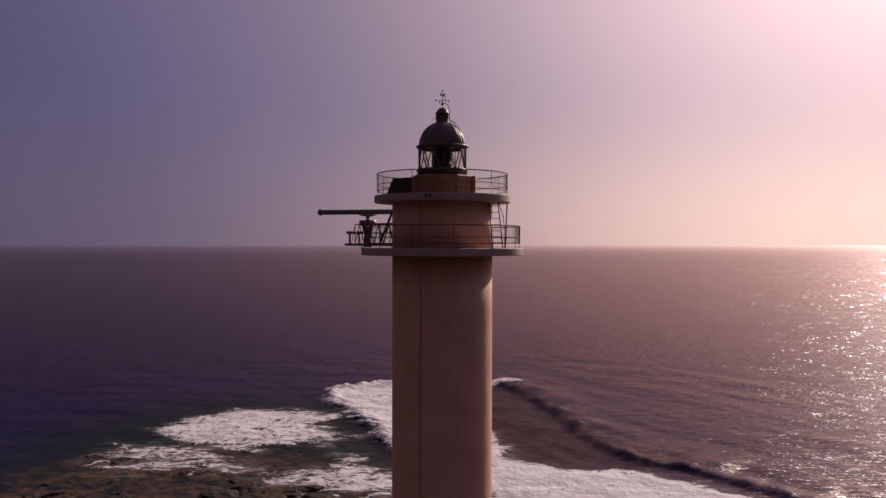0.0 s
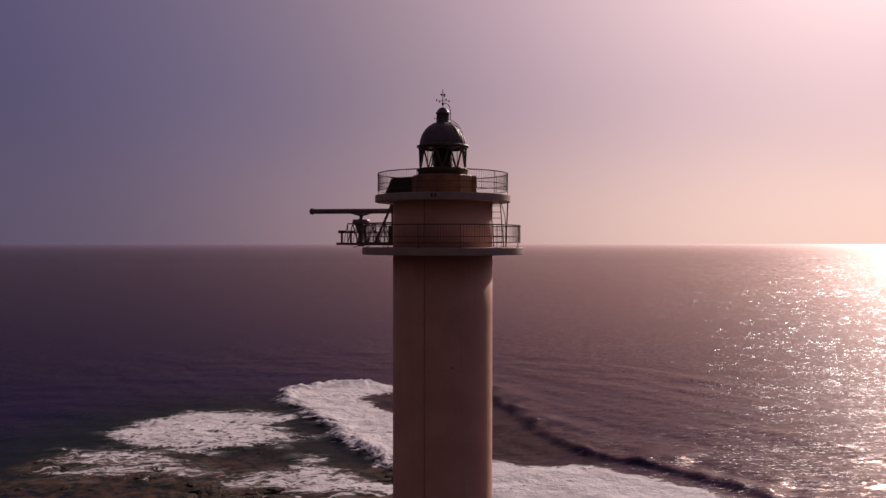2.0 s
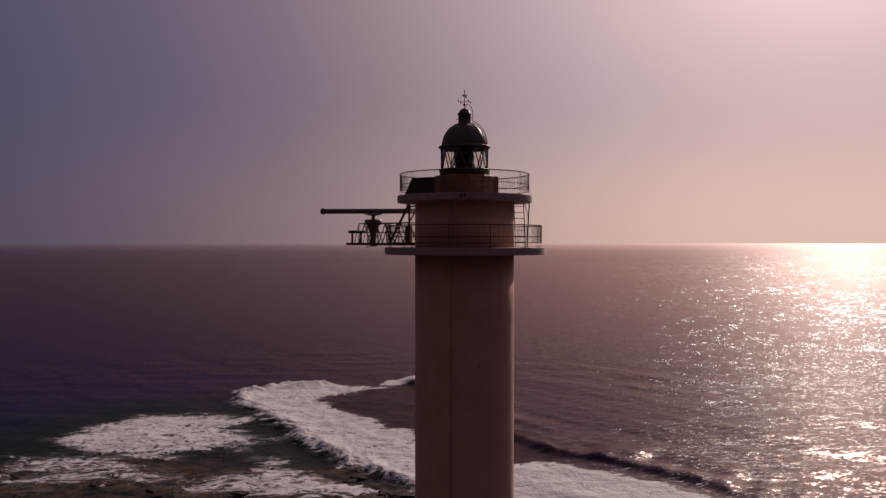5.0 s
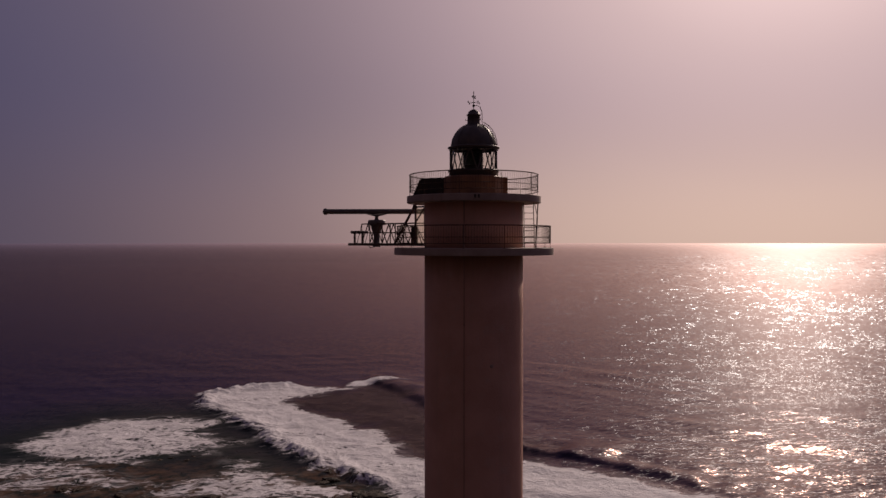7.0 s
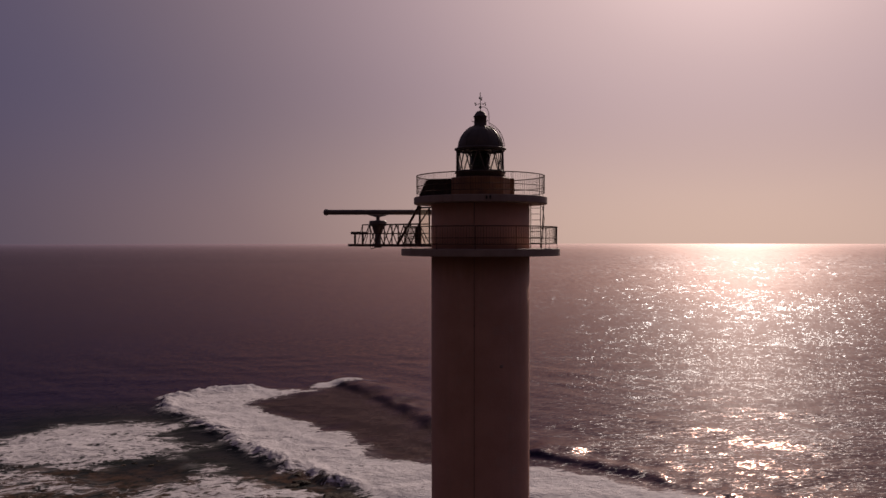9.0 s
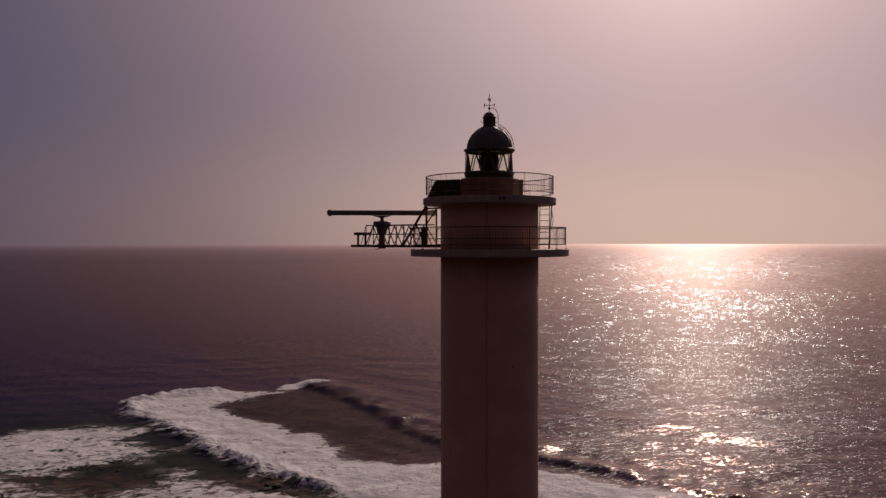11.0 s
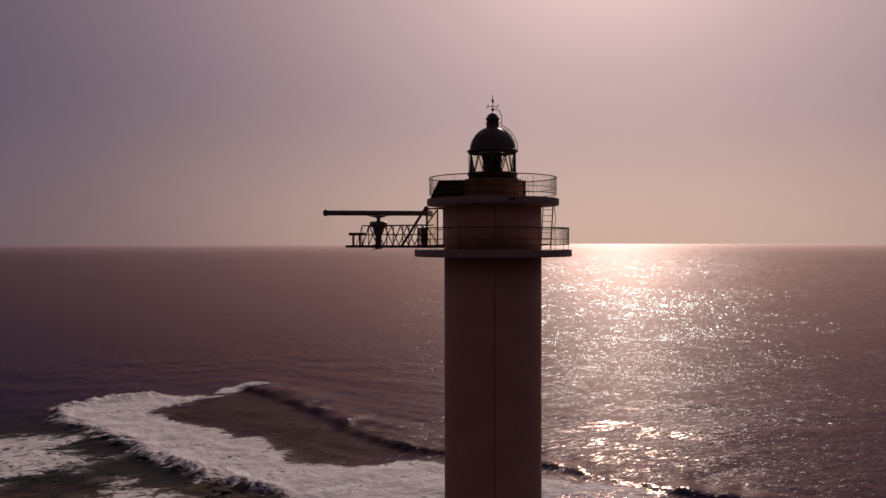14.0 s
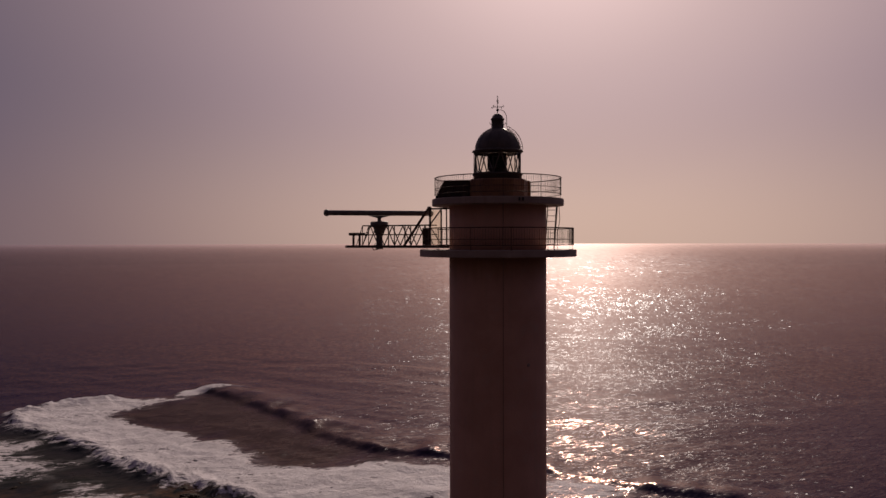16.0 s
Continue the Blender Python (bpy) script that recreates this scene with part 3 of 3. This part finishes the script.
# ---- the railings ----
def railing(name, label, r, base, gaps, posts, balusters):
    t = thing(name, label, "railing", Matrix.Translation((0, 0, base)))
    free = lambda p: all(abs((p - g + 180) % 360 - 180) > w for g, w in gaps)
    g, w = gaps[0]
    a0, a1 = g + w, g - w + 360
    for nm, z, rad in (("top_rail", 1.03, 0.024), ("middle_rail", 0.50, 0.015), ("lower_rail", 0.22, 0.017)):
        part(nm, tube(arc(r, z, a0, a1, 3), rad, 8), "rail", t)
    post = baluster = None
    for i in range(posts + 1):
        p = a0 + (a1 - a0) * i / posts
        m = Matrix.Translation(at(p, r, 0))
        if post is None:
            post = part("post", tube([(0, 0, 0), (0, 0, 1.03)], 0.011, 8), "rail", t)
            post.matrix_basis = m
            foot = part("foot_plate", lathe([(0, 0), (0.07, 0), (0.07, 0.015), (0, 0.015)], 10), "rail", post)
        else:
            again(foot, Matrix.Identity(4), again(post, m))
    for i in range(balusters):
        p = a0 + (a1 - a0) * (i + 0.5) / balusters
        m = Matrix.Translation(at(p, r, 0))
        if baluster is None:
            baluster = part("baluster", tube([(0, 0, 0.22), (0, 0, 1.03)], 0.0060, 5), "rail", t)
            baluster.matrix_basis = m
        else:
            again(baluster, m)
    return t


railing("lower_gallery_railing", "dark rusted steel railing round the lower gallery", 3.70, LOW, [(ARM, 8.5)], 12, 176)
railing("upper_gallery_railing", "dark rusted steel railing round the upper gallery", 3.10, HIGH, [(-170, 3.0)], 10, 152)

# ---- the lantern room ----
lantern = thing("lantern_room", "dark domed lighthouse lantern with glazed triangular panes", "lantern", Matrix.Translation((0, 0, HIGH)))
G0, G1, GR = 1.23, 2.31, 1.13        # glazing, above the upper gallery
part("plinth", lathe([(0, 0), (1.47, 0), (1.47, 0.90), (1.42, 0.96), (0, 0.96)], 12), "ochre", lantern, "faceted ochre base stained with rust")
part("murette", lathe([(0, 0.961), (1.19, 0.961), (1.19, 1.17), (1.24, 1.19), (1.24, 1.23), (1.20, 1.24), (0, 1.24)], 64), "dome", lantern, "", True)
part("plinth_step", block(-0.22, 0.22, -0.34, 0.34, 0, 0.93, 0.03), "ochre", lantern, "small ochre side block").matrix_basis = Matrix.Translation(at(82, 1.40, 0)) @ pose(0, 0, 0, 0, 0, 82 - 90)
for i in range(20):
    p0, p1 = -59 + 18 * i, -59 + 18 * (i + 1)
    lo, hi = (G1, G0) if i % 2 == 0 else (G0, G1)
    part("glazing_bar", tube([at(p0, GR, lo), at(p1, GR, hi)], 0.028, 6), "dome", lantern)
    pane = bmesh.new()
    tri = (at(p0, GR - 0.01, lo), at(p1, GR - 0.01, hi), at(p1 + 18, GR - 0.01, lo))
    front = [pane.verts.new(v) for v in tri]
    rear = [pane.verts.new(v * 1.0 - Vector((v.x, v.y, 0)).normalized() * 0.008) for v in tri]
    pane.faces.new(front)
    pane.faces.new(rear[::-1])
    for k in range(3):
        pane.faces.new((front[k], rear[k], rear[(k + 1) % 3], front[(k + 1) % 3]))
    bmesh.ops.recalc_face_normals(pane, faces=pane.faces)
    part("pane", pane, "glass", lantern).visible_shadow = False
for i in range(5):
    p = -41 + 72 * i
    part("mullion", tube([at(p, GR + 0.04, G0), at(p, GR + 0.04, G1)], 0.016, 6), "dome", lantern)
part("lintel", lathe([(1.08, G1 - 0.075), (1.16, G1 - 0.075), (1.18, G1 - 0.06), (1.18, G1 - 0.012), (1.08, G1 - 0.012)], 72), "dark", lantern, "", True)
part("sill_ring", lathe([(1.08, G0 + 0.002), (1.17, G0 + 0.002), (1.17, G0 + 0.06), (1.08, G0 + 0.06)], 72), "dark", lantern, "", True)
part("gutter", lathe([(1.06, G1 + 0.01), (1.21, G1 - 0.008), (1.26, G1 + 0.02), (1.25, G1 + 0.07), (1.15, G1 + 0.11), (1.06, G1 + 0.10)], 72), "dome", lantern, "", True)
DH = 1.17
dome = part("dome", lathe([(0, G1 + 0.02), (1.11, G1 + 0.02)] + [(1.11 * math.cos(a), G1 + 0.06 + DH * math.sin(a)) for a in [radians(90 * i / 20) for i in range(20)]] + [(0.09, G1 + 0.06 + DH), (0, G1 + 0.06 + DH)], 72), "dome", lantern, "dark painted metal dome", True)
for i in range(12):
    p = 30 * i + 5
    part("dome_rib", tube([at(p, 1.115 * math.cos(a), G1 + 0.06 + DH * 1.005 * math.sin(a)) for a in [radians(80 * k / 12) for k in range(13)]], 0.012, 5), "dome", dome)
VT = 3.48
part("ventilator", lathe([(0, VT - 0.08), (0.38, VT - 0.10), (0.31, VT + 0.02), (0.30, VT + 0.42), (0.34, VT + 0.44), (0.34, VT + 0.48), (0.29, VT + 0.52), (0.25, VT + 0.62), (0.17, VT + 0.70), (0.08, VT + 0.74), (0, VT + 0.75)], 32), "dome", lantern, "", True)
for p in (-95, -50, 40, 130):
    part("hook", tube([at(p, 0.30, VT + 0.20), at(p, 0.40, VT + 0.21), at(p, 0.42, VT + 0.28)], 0.014, 6), "dome", lantern)
# ladder over the dome
LAD = 49
ladder = thing("dome_ladder", "thin curved steel ladder over the lantern dome", "ladder", Matrix.Translation((0, 0, HIGH)))
def over_dome(off):
    return [((1.11 + off) * math.cos(a), G1 + 0.06 + (DH + off) * math.sin(a)) for a in [radians(4 + 62 * k / 12) for k in range(13)]]


inner, outer = over_dome(0.03), over_dome(0.15)
for run in (inner, outer):
    part("stile", tube([at(LAD, r, z) for r, z in run], 0.014, 6), "rail", ladder)
for (r0, z0), (r1, z1) in list(zip(inner, outer))[1:]:
    part("rung", tube([at(LAD, r0, z0), at(LAD, r1, z1)], 0.010, 5), "rail", ladder)
top_run = [outer[-1], (0.45, VT + 0.10), (0.46, VT + 0.35), (0.44, VT + 0.62), (0.34, VT + 0.84), (0.18, VT + 0.92), (0.03, VT + 0.93)]
part("handrail", tube([at(LAD, r, z) for r, z in top_run], 0.016, 6), "rail", ladder)
part("stand_off", tube([at(LAD, 1.10, G1 + 0.12), at(LAD, 1.28, G1 + 0.14)], 0.016, 6), "rail", ladder)
# weather vane
vane = thing("weather_vane", "small iron weather vane with compass arms", "weather vane", Matrix.Translation((0, 0, HIGH + VT + 0.74)))
part("pole", tube([(0, 0, -0.05), (0, 0, 0.5), (0, 0, 0.89)], 0.018, 8), "dark", vane)
part("knob", lathe([(0, 0.10), (0.05, 0.13), (0.07, 0.18), (0.05, 0.23), (0, 0.26)], 16), "dark", vane, "", True)
for k in range(2):
    d = Vector((math.cos(radians(24 + 90 * k)), math.sin(radians(24 + 90 * k)), 0)) * 0.34
    compass = part("arm", tube([-d + Vector((0, 0, 0.33)), d + Vector((0, 0, 0.33))], 0.008, 6), "dark", vane)
    for s in (-1, 1):
        part("arm_tip", block(-0.028, 0.028, -0.006, 0.006, -0.045, 0.045, 0.003), "dark", compass).matrix_basis = Matrix.Translation(d * s + Vector((0, 0, 0.33))) @ pose(0, 0, 0, 0, 0, 24)
arrow = bmesh.new()
outline = [(-0.30, 0.0), (-0.12, 0.09), (-0.12, 0.03), (0.10, 0.03), (0.18, 0.11), (0.30, 0.11), (0.24, 0.0), (0.30, -0.08), (0.18, -0.08), (0.10, -0.02), (-0.12, -0.02), (-0.12, -0.07)]
fa, fb = [arrow.verts.new((x * 0.7, -0.008, 0.60 + z * 0.8)) for x, z in outline], [arrow.verts.new((x * 0.7, 0.008, 0.60 + z * 0.8)) for x, z in outline]
arrow.faces.new(fa)
arrow.faces.new(fb[::-1])
for k in range(len(outline)):
    arrow.faces.new((fa[k], fb[k], fb[(k + 1) % len(outline)], fa[(k + 1) % len(outline)]))
bmesh.ops.recalc_face_normals(arrow, faces=arrow.faces)
part("arrow", arrow, "dark", vane).matrix_basis = pose(0, 0, 0, 0, 0, 48)

# the lamp inside
optic = thing("lighthouse_optic", "drum-shaped glass lens on a dark pedestal inside the lantern", "lens", Matrix.Translation((0, 0, HIGH + G0)))
part("pedestal", lathe([(0, 0), (0.50, 0), (0.50, 0.05), (0.45, 0.08), (0.45, 0.22), (0.50, 0.25), (0.50, 0.28), (0, 0.28)], 32), "dark", optic)
prof = [(0.30, 0.281)]
for k in range(9):
    prof += [(0.44 + 0.05 * math.sin(math.pi * (k + 0.5) / 9), 0.30 + 0.065 * k), (0.42 + 0.05 * math.sin(math.pi * (k + 0.5) / 9), 0.355 + 0.065 * k)]
part("lens", lathe([(0, 0.281)] + prof + [(0.30, 0.90), (0, 0.90)], 32), "lens", optic, "ribbed glass drum lens")
part("cap", lathe([(0, 0.901), (0.50, 0.901), (0.50, 0.96), (0.44, 1.00), (0.44, 1.02), (0, 1.02)], 32), "dark", optic)
for k in range(3):
    part("frame_post", tube([at(120 * k + 20, 0.485, 0.28), at(120 * k + 20, 0.485, 0.92)], 0.03, 6), "dark", optic)

# dark housing with a sloping face on the upper gallery
hm = pose(0, 0, HIGH, 0, 0, -126 - 90)
hut = thing("hatch_housing", "dark metal stair housing with a sloping outer face", "housing", hm)
hb = bmesh.new()
prof = [(1.30, 0.0), (3.05, 0.0), (2.64, 0.84), (2.52, 0.90), (1.30, 0.90)]
va, vb = [hb.verts.new((x, -0.60, z)) for x, z in prof], [hb.verts.new((x, 0.60, z)) for x, z in prof]
hb.faces.new(va)
hb.faces.new(vb[::-1])
for k in range(5):
    hb.faces.new((va[k], vb[k], vb[(k + 1) % 5], va[(k + 1) % 5]))
bmesh.ops.recalc_face_normals(hb, faces=hb.faces)
bmesh.ops.bevel(hb, geom=list(hb.edges), offset=0.02, segments=2, affect="EDGES")
part("body", hb, "box", hut)
part("lid", block(1.32, 2.60, -0.64, 0.64, 0.902, 0.935, 0.01), "box", hut)

# ---- ladder between the galleries ----
steps = thing("gallery_ladder", "steep steel ladder between the two galleries", "ladder", Matrix.Translation((0, 0, LOW)))
RISE = HIGH - 0.33 - LOW


def lad(rho, k):
    return at(76 - 15 * k, rho, RISE * k)


for rho in (2.46, 2.93):
    part("stile", beam(lad(rho, 0), lad(rho, 1), 0.035, 0.07), "rail", steps)
for i in range(7):
    k = (i + 0.9) / 7.6
    part("rung", tube([lad(2.46, k), lad(2.93, k)], 0.014, 6), "rail", steps)
part("grab_rail", tube([lad(2.93, 0.0) + Vector((0.05, -0.25, 0.9)), lad(2.95, 0.45) + Vector((0.06, -0.22, 0.5)), lad(2.95, 0.95) + Vector((0, -0.1, 0.05))], 0.016, 6), "rail", steps)
pipe = thing("drain_pipe", "thin leaning drain pipe between the galleries", "pipe", Matrix.Translation((0, 0, LOW)))
part("pipe_run", tube([at(80, 3.02, 0), at(80, 3.02, 0.2), at(78, 3.12, RISE + 0.2), at(78, 3.14, RISE + 0.33)], 0.03, 8), "rail", pipe)

# ---- the radar platform ----
arm_m = pose(0, 0, LOW + 0.06, 0, 0, ARM - 90)
deck = thing("radar_platform", "lattice steel platform reaching out from the lower gallery", "platform", arm_m)
HW, TOP, MIDZ = 0.30, 1.18, 0.70
for s in (-1, 1):
    y = s * HW
    part("bottom_chord", beam((2.50, y, 0.07), (8.80, y, 0.07), 0.09, 0.14), "truss", deck)
    part("top_chord", beam((3.55, y, TOP), (7.72, y, TOP), 0.05, 0.06), "truss", deck)
    part("middle_rail", beam((3.55, y, MIDZ), (8.5, y, MIDZ), 0.04, 0.05), "truss", deck)
    n = 4
    for k in range(n):
        x0 = 3.75 + 3.97 * k / n
        x1 = x0 + 3.97 / n
        xm = (x0 + x1) / 2
        part("diagonal", beam((x0, y, 0.14), (xm, y, TOP - 0.03), 0.042, 0.048), "truss", deck)
        part("diagonal", beam((xm, y, TOP - 0.03), (x1, y, 0.14), 0.042, 0.048), "truss", deck)
    for x in (5.1, 6.1):
        part("upright", beam((x, y, 0.14), (x, y, TOP), 0.05, 0.05), "truss", deck)
    part("end_post", beam((7.72, y, 0.14), (7.72, y, TOP), 0.04, 0.04), "truss", deck)
    part("end_brace", beam((7.72, y, TOP), (8.1, y, 0.14), 0.03, 0.03), "truss", deck)
    part("end_post", beam((8.3, y, 0.14), (8.3, y, MIDZ), 0.10, 0.10), "truss", deck)
part("main_brace", beam((5.15, HW, 0.12), (3.75, HW, 1.98), 0.10, 0.11), "truss", deck)
tall = part("post", beam((3.62, HW, 0.0), (3.62, HW, 1.98), 0.09, 0.09), "truss", deck)
part("cap", lathe([(0, 1.90), (0.09, 1.90), (0.12, 1.95), (0.12, 2.06), (0.09, 2.12), (0, 2.14)], 16), "truss", tall, "", True).matrix_basis = Matrix.Translation((3.66, HW, 0))
part("post", beam((2.98, HW, 0.0), (2.98, HW, 1.98), 0.07, 0.07), "truss", deck)
part("post", beam((2.98, -HW, 0.0), (2.98, -HW, 1.98), 0.06, 0.06), "truss", deck)
part("head_beam", beam((2.30, HW, 2.0), (3.66, HW, 2.0), 0.07, 0.08), "truss", deck)
part("knee_brace", beam((3.62, HW, 1.2), (2.98, HW, 1.96), 0.06, 0.06), "truss", deck)
part("knee_brace", beam((3.62, HW, 1.1), (2.98, HW, 0.2), 0.04, 0.04), "truss", deck)
part("windbreak", block(3.03, 3.57, HW - 0.045, HW - 0.035, 0.16, 1.94, 0), "sheet", deck, "yellowed clear plastic windbreak sheet").visible_shadow = False
for y in (-HW, HW):
    part("end_box", beam((7.98, y, MIDZ + 0.04), (8.56, y, MIDZ + 0.04), 0.15, 0.15), "truss", deck)
part("end_beam", beam((8.42, -0.36, MIDZ + 0.02), (8.42, 0.36, MIDZ + 0.02), 0.14, 0.12), "truss", deck)
for x in (3.62, 5.1, 6.1, 7.72, 8.3):
    part("cross_beam", beam((x, -HW, 0.06), (x, HW, 0.06), 0.06, 0.08), "truss", deck)
part("cross_beam", beam((2.98, -HW, 2.0), (2.98, HW, 2.0), 0.06, 0.06), "truss", deck)
for i in range(24):
    x = 3.9 + 4.9 * i / 23
    if i == 0:
        slat = part("deck_slat", beam((0, -HW + 0.05, 0.125), (0, HW - 0.05, 0.125), 0.05, 0.02), "truss", deck)
        slat.matrix_basis = Matrix.Translation((x, 0, 0))
    else:
        again(slat, Matrix.Translation((x, 0, 0)))
cab = thing("junction_box", "small dark electrical cabinet beside the radar platform", "cabinet", arm_m @ pose(3.90, 0.10, 0.14))
part("body", block(-0.11, 0.11, -0.16, 0.16, 0, 0.86, 0.02), "box", cab)
cab_door = part("door", block(0.112, 0.125, -0.13, 0.13, 0.06, 0.80, 0.004), "box", cab)
part("handle", block(0.126, 0.15, -0.10, -0.08, 0.38, 0.50, 0.004), "dark", cab_door)
part("roof", block(-0.13, 0.14, -0.18, 0.18, 0.862, 0.89, 0.008), "box", cab)

# ---- the radar ----
radar = thing("radar_scanner", "grey marine radar with a long bar antenna on a pedestal", "radar", arm_m @ pose(6.85, 0, 0.135))
part("pedestal", lathe([(0, -0.20), (0.20, -0.20), (0.22, 0.0), (0.17, 0.05), (0.17, 0.50), (0.19, 0.58), (0, 0.58)], 28), "radar", radar, "", True)
part("gearbox", lathe([(0, 0.581), (0.22, 0.581), (0.27, 0.72), (0.31, 0.90), (0.33, 0.96), (0.44, 0.985), (0.465, 1.01), (0.475, 1.08), (0.475, 1.20), (0.455, 1.245), (0.42, 1.265), (0, 1.27)], 32), "radar", radar, "rounded grey gearbox", True)
part("neck", lathe([(0, 1.271), (0.14, 1.271), (0.10, 1.31), (0.10, 1.45), (0.16, 1.47), (0, 1.47)], 20), "radar", radar, "", True)
TURN = pose(0, 0, 0, 0, 0, -14 - (ARM - 90))
sad = bmesh.new()
sp = [(-0.55, 1.575), (-0.30, 1.505), (-0.16, 1.472), (0.16, 1.472), (0.30, 1.505), (0.55, 1.575)]
sa, sb = [sad.verts.new((x, -0.11, z)) for x, z in sp], [sad.verts.new((x, 0.11, z)) for x, z in sp]
sad.faces.new(sa)
sad.faces.new(sb[::-1])
for k in range(6):
    sad.faces.new((sa[k], sb[k], sb[(k + 1) % 6], sa[(k + 1) % 6]))
bmesh.ops.recalc_face_normals(sad, faces=sad.faces)
part("saddle", sad, "radar", radar).matrix_basis = TURN
ab = bmesh.new()
half, rings = 2.92, []
CAP = [(-0.02, 0.35), (0.0, 0.70), (0.04, 1.02), (0.10, 1.18), (0.18, 1.18), (0.23, 1.02), (0.26, 0.92)]
sect = [(0.15 * math.cos(a) * (1.15 if math.cos(a) > 0 else 0.85), 0.15 * math.sin(a)) for a in [2 * math.pi * k / 20 for k in range(20)]]
for x, sc in [(side * (half - back), sc) for side, runs in ((-1, CAP), (1, CAP[::-1])) for back, sc in runs]:
    rings.append([ab.verts.new((x, y * sc, 1.72 + z * sc)) for y, z in sect])
for a, b in zip(rings, rings[1:]):
    for k in range(20):
        ab.faces.new((a[k], a[(k + 1) % 20], b[(k + 1) % 20], b[k]))
ab.faces.new(rings[0][::-1])
ab.faces.new(rings[-1])
bmesh.ops.recalc_face_normals(ab, faces=ab.faces)
part("antenna", ab, "radar", radar, "long horizontal bar antenna", False).matrix_basis = TURN
part("cable", tube([(0.16, 0.1, 0.1), (0.3, 0.25, -0.12), (0.1, 0.4, -0.25), (-0.4, 0.45, -0.16)], 0.02, 6), "dark", radar)
